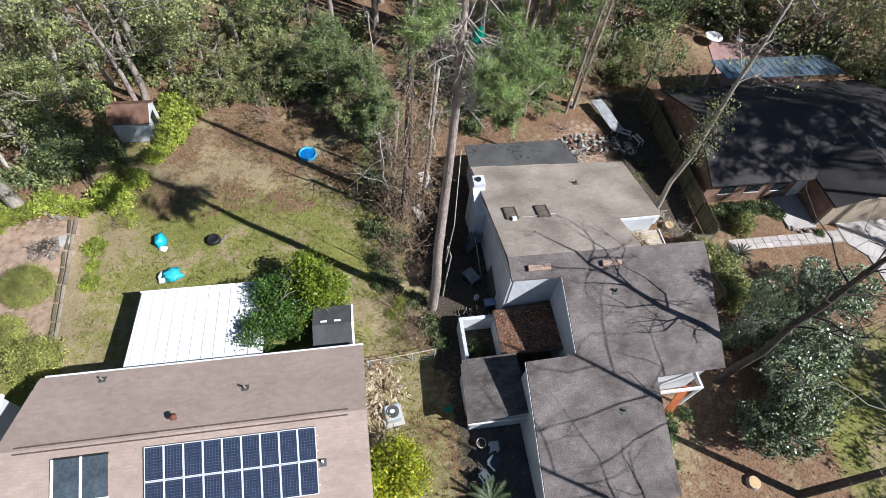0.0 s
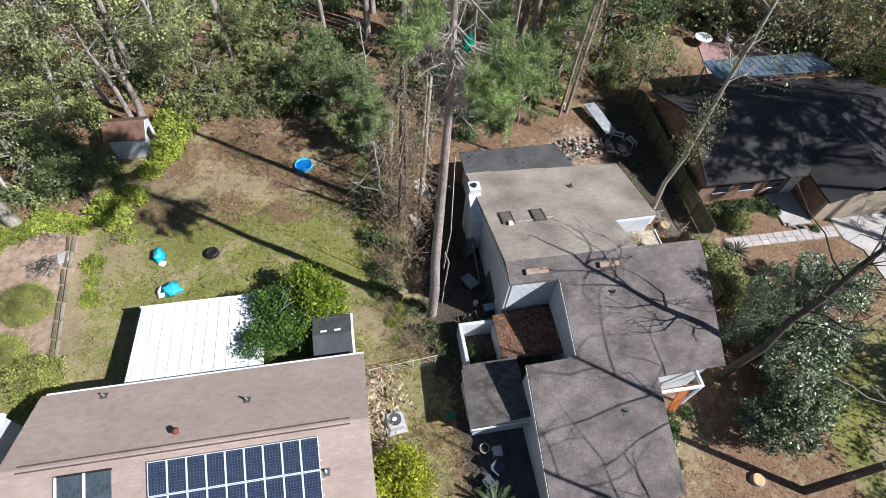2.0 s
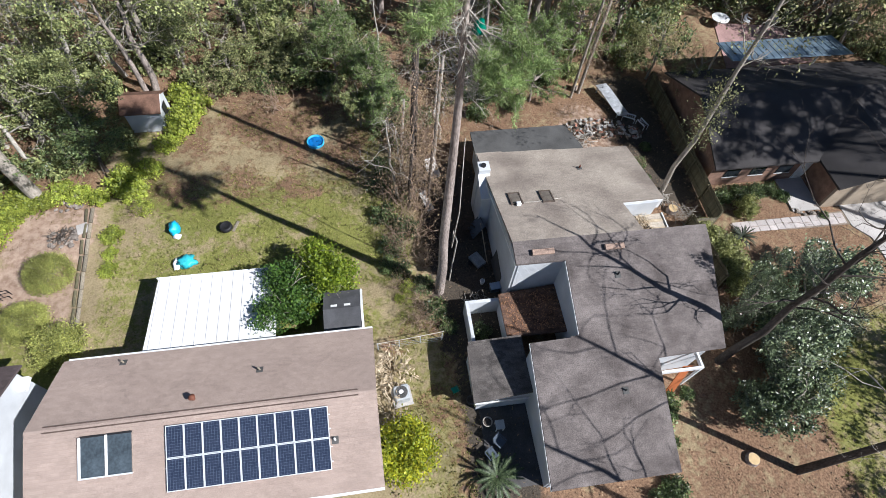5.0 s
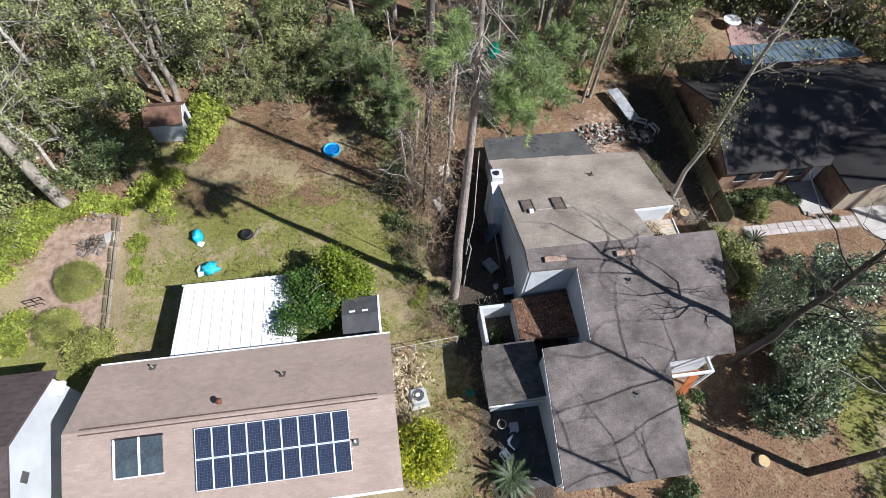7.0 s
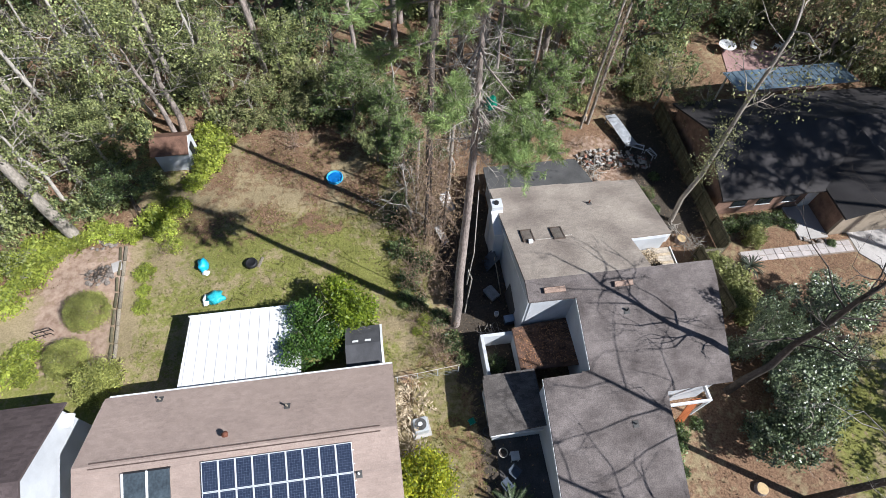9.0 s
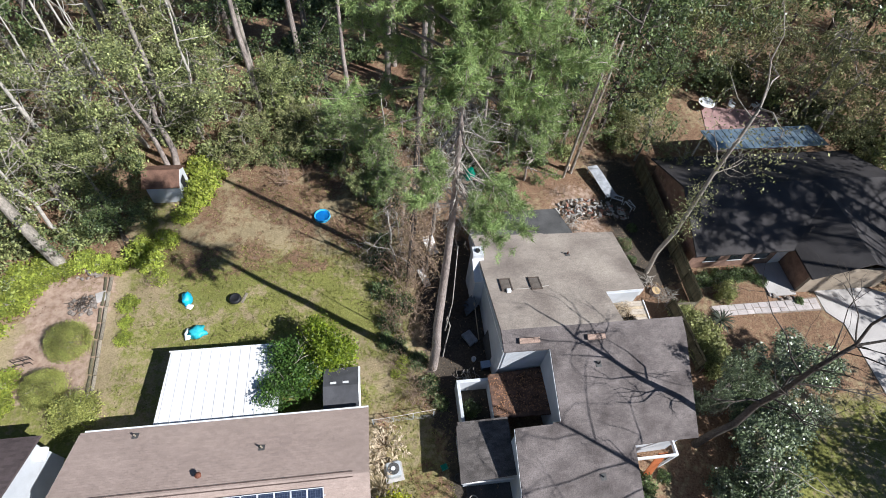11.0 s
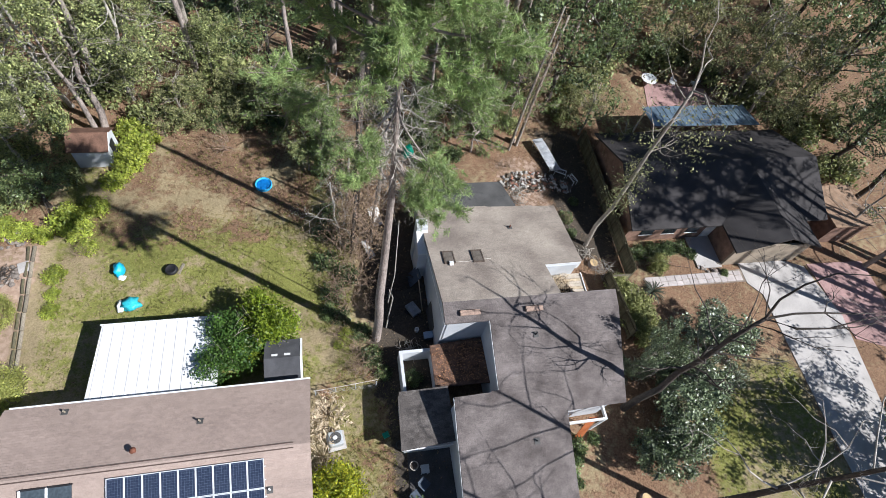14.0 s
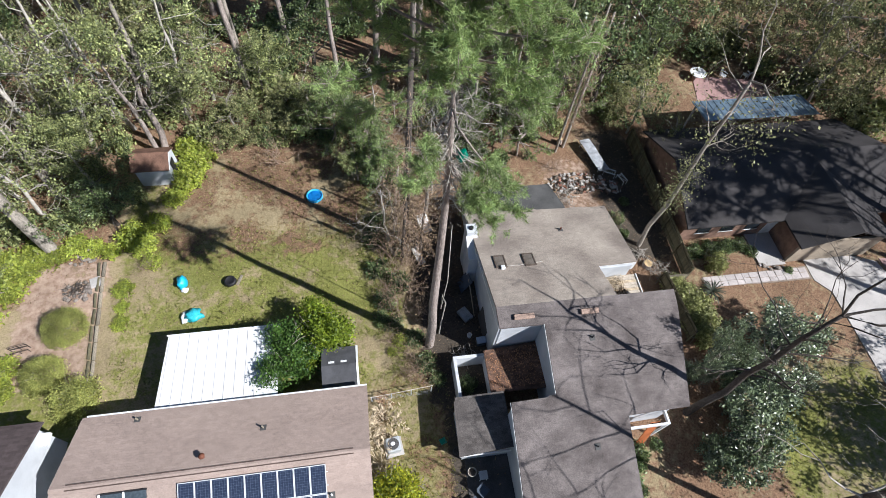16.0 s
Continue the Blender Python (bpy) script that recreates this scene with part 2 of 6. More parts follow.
def needles(rng, tips, dirs, per=26, length=0.3, width=0.022):
    """Tufts of fine needles that fan out round the twig tips."""
    tips, dirs = np.repeat(np.asarray(tips, float), per, 0), np.repeat(np.asarray(dirs, float), per, 0)
    n = len(tips)
    d = dirs * 0.45 + rng.normal(size=(n, 3)) * 0.5 + np.array([0, 0, 0.18])
    d /= np.linalg.norm(d, axis=1)[:, None]
    s = np.cross(d, rng.normal(size=(n, 3)))
    s /= np.linalg.norm(s, axis=1)[:, None] + 1e-6
    L = length * rng.uniform(0.6, 1.2, n)[:, None]
    base = tips - dirs * rng.uniform(0, 0.3, n)[:, None] + rng.normal(size=(n, 3)) * 0.035
    return np.stack([base - s * width, base + s * width, base + d * L], axis=1)


# ---- trees ----
def branch(tb, rng, start, direction, length, radius, depth, ends, droop=0.0, kids=3, wild=0.45, sides=5, bend=0.24):
    """A limb that bends, tapers and forks; its tips go into ends."""
    p, d = Vector(start), Vector(direction).normalized()
    steps = 4
    pts, rad = [p.copy()], [radius]
    for i in range(steps):
        d = (d + Vector(rng.normal(size=3)) * bend + Vector((0, 0, -droop))).normalized()
        p = p + d * (length / steps)
        pts.append(p.copy())
        rad.append(radius * (1 - 0.72 * (i + 1) / steps))
    tb.add(pts, rad, sides)
    if depth <= 0:
        ends.append((pts[-1], d.copy()))
        ends.append((pts[-2], d.copy()))
        return
    for k in range(kids):
        f = rng.integers(2, steps + 1)
        nd = (d + Vector(rng.normal(size=3)) * wild * 1.6).normalized()
        branch(tb, rng, pts[f], nd, length * rng.uniform(0.45, 0.75), rad[f] * 0.75, depth - 1, ends, droop, kids, wild, max(3, sides - 1), bend)


def broadleaf(name, seed, height, radius, trunk_r, leaf, bark, size=0.16, clusters=150, per=60, base=0.35, label="", category="tree", lean=(0, 0), aspect=0.55, tight=0.12, tilt=0.8):
    """Trunk with limbs and an uneven crown of many leaves with gaps."""
    rng = np.random.default_rng(seed)
    tree = thing(name, label=label, category=category)
    tb = Tubes()
    top = Vector((lean[0], lean[1], height * 0.8))
    pts = [Vector((0, 0, -0.15)) + top * (i / 5) + Vector((rng.normal() * 0.12, rng.normal() * 0.12, 0)) * (i > 0) for i in range(6)]
    tb.add(pts, [trunk_r * (1.15 - 0.9 * i / 5) for i in range(6)], 8)
    ends = []
    cents = []
    for i in range(11):
        a = i * 2.4 + rng.uniform(0, 1)
        f = rng.uniform(base, 1.0)
        s = Vector((0, 0, 0)) + top * f
        branch(tb, rng, s, (math.cos(a), math.sin(a), rng.uniform(0.2, 0.9)), radius * rng.uniform(0.5, 0.95), trunk_r * 0.35, 1, ends, 0.0, 3)
    cz, hz = height * (1 + base) / 2, height * (1 - base) / 2
    lobes = [(rng.normal(size=3) * np.array([radius * 0.5, radius * 0.5, hz * 0.45])) for _ in range(10)]
    for _ in range(clusters):
        v = rng.normal(size=3)
        v /= np.linalg.norm(v)
        r = rng.uniform(0.55, 1.0) ** 0.6
        lo = lobes[rng.integers(len(lobes))]
        c = lo + v * np.array([radius * 0.48, radius * 0.48, hz * 0.48]) * r
        cents.append(c + np.array([lean[0] * 0.9, lean[1] * 0.9, cz]))
    part("trunk", tb.mesh(name + "_trunk", bark), bark, tree)
    pts = leaves(rng, cents, radius * tight, per, size, aspect=aspect, tilt=tilt)
    part("crown", quads_mesh(name + "_crown", pts, leaf), leaf, tree)
    return tree


def pine(name, seed, height, crown_from, crown_r, trunk_r, label, dead_from=None, bark=None, limbs=46, lean=(0, 0), per=24, width=0.022, dead=46, short=None, low=(), twigs=6):
    """A tall pine: bare trunk, dead lower limbs, whorled branches with needle tufts."""
    rng = np.random.default_rng(seed)
    bark = bark or M_bark
    tree = thing(name, label=label, category="tree")
    tb = Tubes()
    n = 9
    mid = [Vector((lean[0] * (i / n) + rng.normal() * 0.06 * (i > 0), lean[1] * (i / n) + rng.normal() * 0.06 * (i > 0), -0.2 + (height + 0.2) * i / n)) for i in range(n + 1)]
    rr = [trunk_r * (1.12 - 1.05 * (i / n) ** 1.1) for i in range(n + 1)]
    tb.add(mid, rr, 10)
    part("trunk", tb.mesh(name + "_trunk", bark), bark, tree)

    def at(z):
        f = min(max(z / height, 0), 1) * n
        i = min(int(f), n - 1)
        return mid[i].lerp(mid[i + 1], f - i), rr[i]

    tb, tips, dirs = Tubes(), [], []
    for i in range(limbs):
        f = (i + rng.uniform(0, 1)) / limbs
        z = crown_from + (height - crown_from) * f
        L = crown_r * (1 - f) ** 0.7 * rng.uniform(0.55, 1.1) + 0.5
        a = i * 2.4 + rng.normal() * 0.4
        if short:
            L *= 1 - (1 - short[math.sin(a) > 0]) * abs(math.sin(a)) ** 1.5
        rise = rng.uniform(-0.05, 0.35) + 0.5 * f
        if i < len(low):
            z, a, L = low[i][0], math.radians(low[i][1]), low[i][2]
            rise = -0.05
        p, r = at(z)
        d = Vector((math.cos(a), math.sin(a), rise))
        q, pts = p.copy(), [p.copy()]
        for s in range(5):
            d = (d + Vector(rng.normal(size=3)) * 0.13 + Vector((0, 0, 0.03))).normalized()
            q = q + d * (L / 5)
            pts.append(q.copy())
        tb.add(pts, [(0.045 if i < len(low) else 0.06) * (1.1 - 0.95 * s / 5) for s in range(6)], 5)
        for s in range(3, 6):
            for _ in range(twigs):
                e = (d + Vector(rng.normal(size=3)) * 0.75).normalized()
                w = pts[s] + e * rng.uniform(0.3, 0.9)
                tb.add([pts[s], w], [0.018, 0.008], 3)
                for g in range(3):
                    tips.append(w - e * 0.22 * g + Vector(rng.normal(size=3)) * 0.14)
                    dirs.append(e)
    part("branchwork", tb.mesh(name + "_limbs", bark), bark, tree)
    part("crown", quads_mesh(name + "_crown", needles(rng, tips, dirs, per, 0.23, width), M_pine, 3), M_pine, tree, "long green needle tufts")
    if dead_from:
        tb, ends = Tubes(), []
        for i in range(dead):
            z = rng.uniform(*dead_from)
            p, r = at(z)
            a = rng.uniform(0, 6.28)
            branch(tb, rng, p, (math.cos(a), math.sin(a), rng.uniform(-0.55, 0.5)), rng.uniform(0.7, 2.2), 0.026, 2, ends, 0.03, 4, 0.7, 4, 0.42)
        part("deadwood", tb.mesh(name + "_dead", M_twig), M_twig, tree, "bare bleached dead branches")
    return tree


def bare_tree(name, seed, height, trunk_r, spread, bark, twig, label, fork=0.55, limbs=7, depth=3, lean=(0, 0), crown=None, heads=(), thin=0.85, bend=0.24, sway=0.08):
    """A leafless tree with a long trunk that forks into twiggy limbs."""
    rng = np.random.default_rng(seed)
    tree = thing(name, label=label, category="tree")
    tb, fine, ends = Tubes(), Tubes(), []
    n = 6
    pts = [Vector((lean[0] * i / n + rng.normal() * sway * (i > 0), lean[1] * i / n + rng.normal() * sway * (i > 0), -0.2 + height * i / n)) for i in range(n + 1)]
    rr = [trunk_r * (1.1 - thin * i / n) for i in range(n + 1)]
    tb.add(pts, rr, 9)
    part("trunk", tb.mesh(name + "_trunk", bark), bark, tree)
    for i in range(limbs):
        f = fork + (1 - fork) * i / max(1, limbs - 1)
        k = min(int(f * n), n - 1)
        p = pts[k].lerp(pts[k + 1], f * n - k)
        a = i * 2.4 + rng.uniform(-0.3, 0.3)
        branch(fine, rng, p, (math.cos(a), math.sin(a), rng.uniform(0.3, 1.0)), spread * rng.uniform(0.6, 1.1), rr[k] * 0.38, depth, ends, 0.0, 3, 0.42, 5, bend)
    for hx, hy, hz, hl in heads:
        branch(fine, rng, pts[-1], (hx, hy, hz), hl, rr[-1] * 0.8, depth, ends, 0.0, 3, 0.36, 6)
    part("branchwork", fine.mesh(name + "_limbs", twig), twig, tree)
    if crown:
        part("crown", quads_mesh(name + "_crown", leaves(rng, [tuple(e[0]) for e in ends if e[0].z > height * 0.7], 0.28, crown[1], crown[2]), crown[0]), None, tree, "thin olive-green leaves at the twig ends")
    return tree


def shrub(name, seed, radius, height, leaf, size=0.1, clusters=60, per=60, label="", category="shrub", trim=False):
    """Short stems and a leafy mass of uneven outline."""
    rng = np.random.default_rng(seed)
    ob = thing(name, label=label, category=category)
    tb, ends = Tubes(), []
    for i in range(6):
        a = i * 1.05 + rng.uniform(0, 0.6)
        branch(tb, rng, (0, 0, -0.05), (math.cos(a) * 0.6, math.sin(a) * 0.6, 1), height * 0.75, 0.03 + 0.01 * radius, 1, ends, 0, 2)
    part("stem_tangle", tb.mesh(name + "_stems", M_bark_gray), M_bark_gray, ob)
    c = []
    for _ in range(clusters):
        v = rng.normal(size=3)
        v /= np.linalg.norm(v)
        v[2] = abs(v[2]) * 0.9 + 0.05
        r = rng.uniform(0.8, 1.0) if trim else rng.uniform(0.45, 1.1)
        c.append(v * np.array([radius, radius, height]) * r * 0.9)
    part("foliage", quads_mesh(name + "_foliage", leaves(rng, c, radius * (0.1 if trim else 0.14), per, size), leaf), leaf, ob)
    return ob


def put(ob, x, y, z=0.0, turn=0.0, scale=1.0, sz=None):
    """A copy of a tree or shrub at a place, turned and sized."""
    m = pose(x, y, z, 0, 0, turn) @ Matrix.Diagonal((scale, scale, sz or scale, 1))
    return copy_thing(ob, m)


def place(ob, x, y, z=0.0, turn=0.0):
    ob.matrix_basis = pose(x, y, z, 0, 0, turn)
    return ob


# ---- ground ----
def smooth(a, b, x):
    t = min(max((x - a) / (b - a), 0), 1)
    return t * t * (3 - 2 * t)


def inside(x, y, x0, x1, y0, y1, soft=0.8):
    return smooth(x0 - soft, x0 + soft, x) * (1 - smooth(x1 - soft, x1 + soft, x)) * smooth(y0 - soft, y0 + soft, y) * (1 - smooth(y1 - soft, y1 + soft, y))


def ground_zone(x, y):
    """How much grass, leaf litter, bare reddish soil and painted shade lies at a place."""
    w = noise.noise((x * 0.35, y * 0.35, 1.7)) * 0.9 + noise.noise((x * 1.1, y * 1.1, 4.2)) * 0.45
    grass = inside(x, y, -17.6, 2.2, 12, 33.5, 1.4) * (0.78 + 1.0 * w)
    grass *= 1 - 0.6 * inside(x, y, -17, -1, 25.0, 34, 1.6) - 0.5 * inside(x, y, -19, -12.5, 10, 22, 2.0)
    grass = max(grass, inside(x, y, 0.2, 4.6, -2, 13, 0.7) * (0.55 + 0.5 * w))
    grass = max(grass, inside(x, y, 24, 34.4, -14, 10.5, 1.2) * (0.62 + 0.7 * w))
    grass = max(grass, inside(x, y, -40, -17.5, 5, 17, 1.0) * (0.5 + 0.5 * w))
    litter = 1 - inside(x, y, -18.2, 3.0, -30, 32, 1.6)
    litter *= 1 - inside(x, y, -40, -18, 2, 20, 1.5)
    litter *= 1 - 0.15 * inside(x, y, 13.5, 19.5, -6, 7, 1.0)
    litter *= 1 - 0.9 * inside(x, y, 24.5, 34.4, -14, 10, 1.2)
    litter = max(litter, inside(x, y, -15, 1, 23.0, 34, 2.2) * (0.74 + 1.0 * w))
    litter = max(litter, inside(x, y, -0.6, 4.2, -1, 13, 0.8) * (0.4 + 0.8 * w))
    litter = min(1, max(0, litter * (0.8 + 0.5 * w)))
    soil = inside(x, y, -23.5, -18.2, 14.5, 23.5, 0.7) * (0.85 + 0.5 * w)
    litter = max(litter, 0.75 * inside(x, y, 26, 34, 12.5, 16.2, 0.4))
    soil = max(soil, 0.6 * inside(x, y, 15, 19, 17, 30, 1.0))
    # Dark zones painted where the alleys and the court lie in shade.
    painted_shade = max(inside(x, y, 3.2, 7.6, 10.2, 25.0, 0.5), inside(x, y, 19.2, 23.4, 19.5, 33, 0.8), inside(x, y, 3.9, 7.5, 2.0, 10.2, 0.5))
    return [min(1, max(0, v)) for v in (grass * (1 - 0.6 * soil), litter, soil, painted_shade)]


def axis(lo, hi, step, outer):
    return [-v for v in outer[::-1]] + list(np.arange(lo, hi + 0.01, step)) + list(outer)


gx = axis(-32, 50, 0.4, (52, 55, 58, 61, 64, 67, 70, 74, 78, 90, 130, 220, 500, 1200, 3000))
gx = [-v for v in (3000, 1200, 500, 220, 130, 90, 62, 58, 54, 50, 46, 43, 40, 38, 36, 34)] + [v for v in gx if v >= -32]
gy = list(np.arange(-4, 47, 0.4)) + [48 + 2 * i for i in range(21)] + [96, 130, 220, 500, 1200, 3000]
gy = [-3000, -1200, -500, -220, -130, -90, -62, -50, -40, -32, -26, -21, -17, -13, -10, -8, -6, -5] + gy
gv, zones = [], []
for y in gy:
    for x in gx:
        near = 1 if -62 <= x <= 78 and -40 <= y <= 88 else 0
        gv.append((x, y, 0.05 * noise.noise((x * 0.4, y * 0.4, 0)) * near + 0.02 * noise.noise((x * 1.7, y * 1.7, 3)) * near - 0.03))
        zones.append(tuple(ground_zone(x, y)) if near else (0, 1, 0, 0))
nx = len(gx)
gf = [(j * nx + i, j * nx + i + 1, (j + 1) * nx + i + 1, (j + 1) * nx + i) for j in range(len(gy) - 1) for i in range(nx - 1)]


def ground_material():
    m = bpy.data.materials.new("yard_ground")
    m.use_nodes = True
    n, l = m.node_tree.nodes, m.node_tree.links
    b = n["Principled BSDF"]
    b.inputs["Roughness"].default_value, b.inputs["Specular IOR Level"].default_value = 0.95, 0.1
    co = n.new("ShaderNodeTexCoord")

    def tex(scale, detail=6, rough=0.6):
        t = n.new("ShaderNodeTexNoise")
        t.inputs["Scale"].default_value, t.inputs["Detail"].default_value, t.inputs["Roughness"].default_value = scale, detail, rough
        l.new(co.outputs["Object"], t.inputs["Vector"])
        return t.outputs["Fac"]

    def two(fac, a, c, lo=0.35, hi=0.65):
        r = n.new("ShaderNodeValToRGB")
        r.color_ramp.elements[0].position, r.color_ramp.elements[1].position = lo, hi
        r.color_ramp.elements[0].color, r.color_ramp.elements[1].color = (*a, 1), (*c, 1)
        l.new(fac, r.inputs["Fac"])
        return r.outputs["Color"]

    def blend(fac, a, c):
        x = n.new("ShaderNodeMix")
        x.data_type = "RGBA"
        l.new(fac, x.inputs["Factor"])
        l.new(a, x.inputs[6])
        l.new(c, x.inputs[7])
        return x.outputs[2]

    def edge(fac, rough, width=0.22):
        """A ragged border: the weight is broken up by noise."""
        a = n.new("ShaderNodeMath")
        a.operation = "ADD"
        l.new(fac, a.inputs[0])
        s = n.new("ShaderNodeMapRange")
        s.inputs["From Min"].default_value, s.inputs["From Max"].default_value = 0.3, 0.7
        s.inputs["To Min"].default_value, s.inputs["To Max"].default_value = -0.42, 0.42
        l.new(rough, s.inputs["Value"])
        l.new(s.outputs["Result"], a.inputs[1])
        q = n.new("ShaderNodeMapRange")
        q.inputs["From Min"].default_value, q.inputs["From Max"].default_value = 0.5 - width, 0.5 + width
        l.new(a.outputs[0], q.inputs["Value"])
        return q.outputs["Result"]

    at = n.new("ShaderNodeAttribute")
    at.attribute_name = "zone"
    sep = n.new("ShaderNodeSeparateColor")
    l.new(at.outputs["Color"], sep.inputs["Color"])
    fine, mid, big = tex(9, 8, 0.7), tex(2.2, 6), tex(0.35, 5)
    dry = two(fine, (0.215, 0.17, 0.095), (0.385, 0.31, 0.185), 0.3, 0.7)
    green = two(fine, (0.125, 0.135, 0.034), (0.265, 0.26, 0.078), 0.3, 0.7)
    litter = two(fine, (0.112, 0.068, 0.044), (0.30, 0.188, 0.115), 0.36, 0.64)
    soil = two(mid, (0.27, 0.18, 0.13), (0.44, 0.33, 0.25))
    col = blend(edge(sep.outputs["Red"], mid), dry, green)
    col = blend(edge(sep.outputs["Green"], mid), col, litter)
    col = blend(edge(sep.outputs["Blue"], mid), col, soil)
    # Alpha lays the painted shade over the ground as a near-black tone.
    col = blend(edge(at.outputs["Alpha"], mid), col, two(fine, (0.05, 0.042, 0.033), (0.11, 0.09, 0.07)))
    mul = n.new("ShaderNodeVectorMath")
    mul.operation = "SCALE"
    mr = n.new("ShaderNodeMapRange")
    mr.inputs["From Min"].default_value, mr.inputs["From Max"].default_value = 0.3, 0.7
    mr.inputs["To Min"].default_value, mr.inputs["To Max"].default_value = 0.8, 1.2
    l.new(big, mr.inputs["Value"])
    l.new(col, mul.inputs[0])
    l.new(mr.outputs["Result"], mul.inputs["Scale"])
    l.new(mul.outputs["Vector"], b.inputs["Base Color"])
    bp = n.new("ShaderNodeBump")
    bp.inputs["Strength"].default_value, bp.inputs["Distance"].default_value = 0.8, 0.06
    l.new(fine, bp.inputs["Height"])
    l.new(bp.outputs["Normal"], b.inputs["Normal"])
    return m


M_ground = ground_material()
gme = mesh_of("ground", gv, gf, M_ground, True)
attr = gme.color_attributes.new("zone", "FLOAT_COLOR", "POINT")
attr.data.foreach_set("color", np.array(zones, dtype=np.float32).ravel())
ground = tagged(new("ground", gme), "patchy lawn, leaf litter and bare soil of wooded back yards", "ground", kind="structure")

M_flag = mat("pinkish_flagstone", (0.47, 0.42, 0.395), 0.9, 0.2, 1.5, 20, 0.15, 0.2, rand=0.12)
M_joint = mat("sandy_joint", (0.26, 0.21, 0.165), 0.95, 0.3, 3, 30, 0.2, 0.2)
M_concrete = mat("pale_concrete", (0.46, 0.43, 0.40), 0.9, 0.2, 0.5, 20, 0.12, 0.2)
M_pinkstone = mat("pink_paving", (0.38, 0.24, 0.22), 0.9, 0.2, 0.7, 15, 0.2, 0.2)


def paving(name, poly, label, material, z=0.03):
    return tagged(part(name, slab(poly, lambda x, y: z, 0.12), material), label, "paving", kind="structure")


paving("driveway", [(34.5, -14), (39.2, -14), (39.6, 5), (40.6, 12.8), (39.6, 17.4), (36.5, 18.6), (33.6, 18.4), (33.6, 16.3), (34.5, 15.2)], "pale sun-bleached concrete driveway with stains", M_concrete)
paving("side_drive", [(40.7, 10.8), (45.5, 9), (45.5, 17.5), (40.0, 17.6)], "pinkish paved parking area beside the driveway", M_pinkstone, 0.025)
path_bed = paving("garden_path", [(24.7, 17.4), (24.9, 16.5), (26.2, 16.7), (29, 16.5), (33.55, 16.45), (33.55, 17.6), (29, 17.5), (26.4, 17.5)], "pale flagstone garden path to the driveway", M_joint, 0.02)
rngp = np.random.default_rng(61)
px = 24.85
while px < 33.3:
    wide = rngp.uniform(0.5, 0.8)
    split = 17.0 + rngp.normal() * 0.08
    for ya, yb in ((16.58, split - 0.02), (split + 0.02, 17.46)):
        bm = boxed(px, px + wide - 0.045, ya, yb, 0.0, 0.05 + rngp.uniform(0, 0.012), bevel=0.012)
        for v in bm.verts:
            v.co.x += rngp.normal() * 0.012
            v.co.y += rngp.normal() * 0.012
        part("paving_stone", bm, M_flag, path_bed)
    px += wide
paving("patio", [(31.5, 33.2), (40, 33.4), (39.5, 38.5), (33, 39.5)], "pink paved patio behind the house", M_pinkstone)


# ---- houses ----
def courses(name, material, x0, x1, y_low, y_high, zf, step=0.15, tab=0.32, lift=0.022, seed=3, clip=None):
    """Overlapping rows of shingle tabs between two plan lines, up the slope."""
    rng = np.random.default_rng(seed)
    sgn = 1 if y_high > y_low else -1
    rows = int(abs(y_high - y_low) / step)
    step = abs(y_high - y_low) / rows
    out = []
    for r in range(rows):
        ya, yb = y_low + sgn * r * step, y_low + sgn * (r + 1) * step
        spans = clip((ya + yb) / 2) if clip else [(x0, x1)]
        xs = np.arange(x0 - (r % 2) * tab / 2, x1 + tab, tab) + rng.normal(size=1) * 0.02
        for x in xs:
            for s0, s1 in spans:
                a, b = max(x, s0), min(x + tab - 0.005, s1)
                if b - a < 0.02:
                    continue
                j = rng.uniform(0, 0.006)
                za, zb = zf(a, ya), zf(a, yb)
                q = [(a, ya, za + lift + j), (b, ya, zf(b, ya) + lift + j), (b, yb, zf(b, yb) + 0.003), (a, yb, zb + 0.003)]
                out.append(q if sgn > 0 else q[::-1])
                f = [(a, ya, za + 0.001), (b, ya, zf(b, ya) + 0.001), q[1], q[0]]
                out.append(f if sgn > 0 else f[::-1])
    return quads_mesh(name, out, material)


def stuff(ob):
    ob["kind"] = "stuff"
    return ob


def gable_end(x, ya, yb, yr, z0, ze_a, ze_b, zr, thick):
    """An upright end wall with a gable, at x."""
    bm = bmesh.new()
    pr = [(ya, z0), (yb, z0), (yb, ze_b), (yr, zr), (ya, ze_a)]
    a = [bm.verts.new((x, y, z)) for y, z in pr]
    b = [bm.verts.new((x + thick, y, z)) for y, z in pr]
    bm.faces.new(a)
    bm.faces.new(b[::-1])
    for i in range(5):
        bm.faces.new((a[i], b[i], b[(i + 1) % 5], a[(i + 1) % 5]))
    bmesh.ops.recalc_face_normals(bm, faces=bm.faces)
    return bm


# tan-roofed house with the solar panels
AX0, AX1, AY0, AY1, AR, AZ, AK = -16.35, -0.65, 3.15, 11.2, 7.25, 4.6, 0.43
zA = lambda x, y: AZ - AK * abs(y - AR)
house_a = thing("tan_roof_house", label="single-storey house with tan shingle gable roof and solar panels", category="house")
part("wall", boxed(AX0 + 0.4, AX1 - 0.4, AY0 + 0.5, AY0 + 0.7, 0, 2.75), M_white_wall, house_a)
part("wall", boxed(AX0 + 0.4, AX1 - 0.4, AY1 - 0.7, AY1 - 0.5, 0, 2.75), M_white_wall, house_a)
for gxx in (AX0 + 0.4, AX1 - 0.6):
    part("gable_wall", gable_end(gxx, AY0 + 0.7, AY1 - 0.7, AR, 0, zA(0, AY0 + 0.7) - 0.16, zA(0, AY1 - 0.7) - 0.16, AZ - 0.16, 0.2), M_white_wall, house_a)
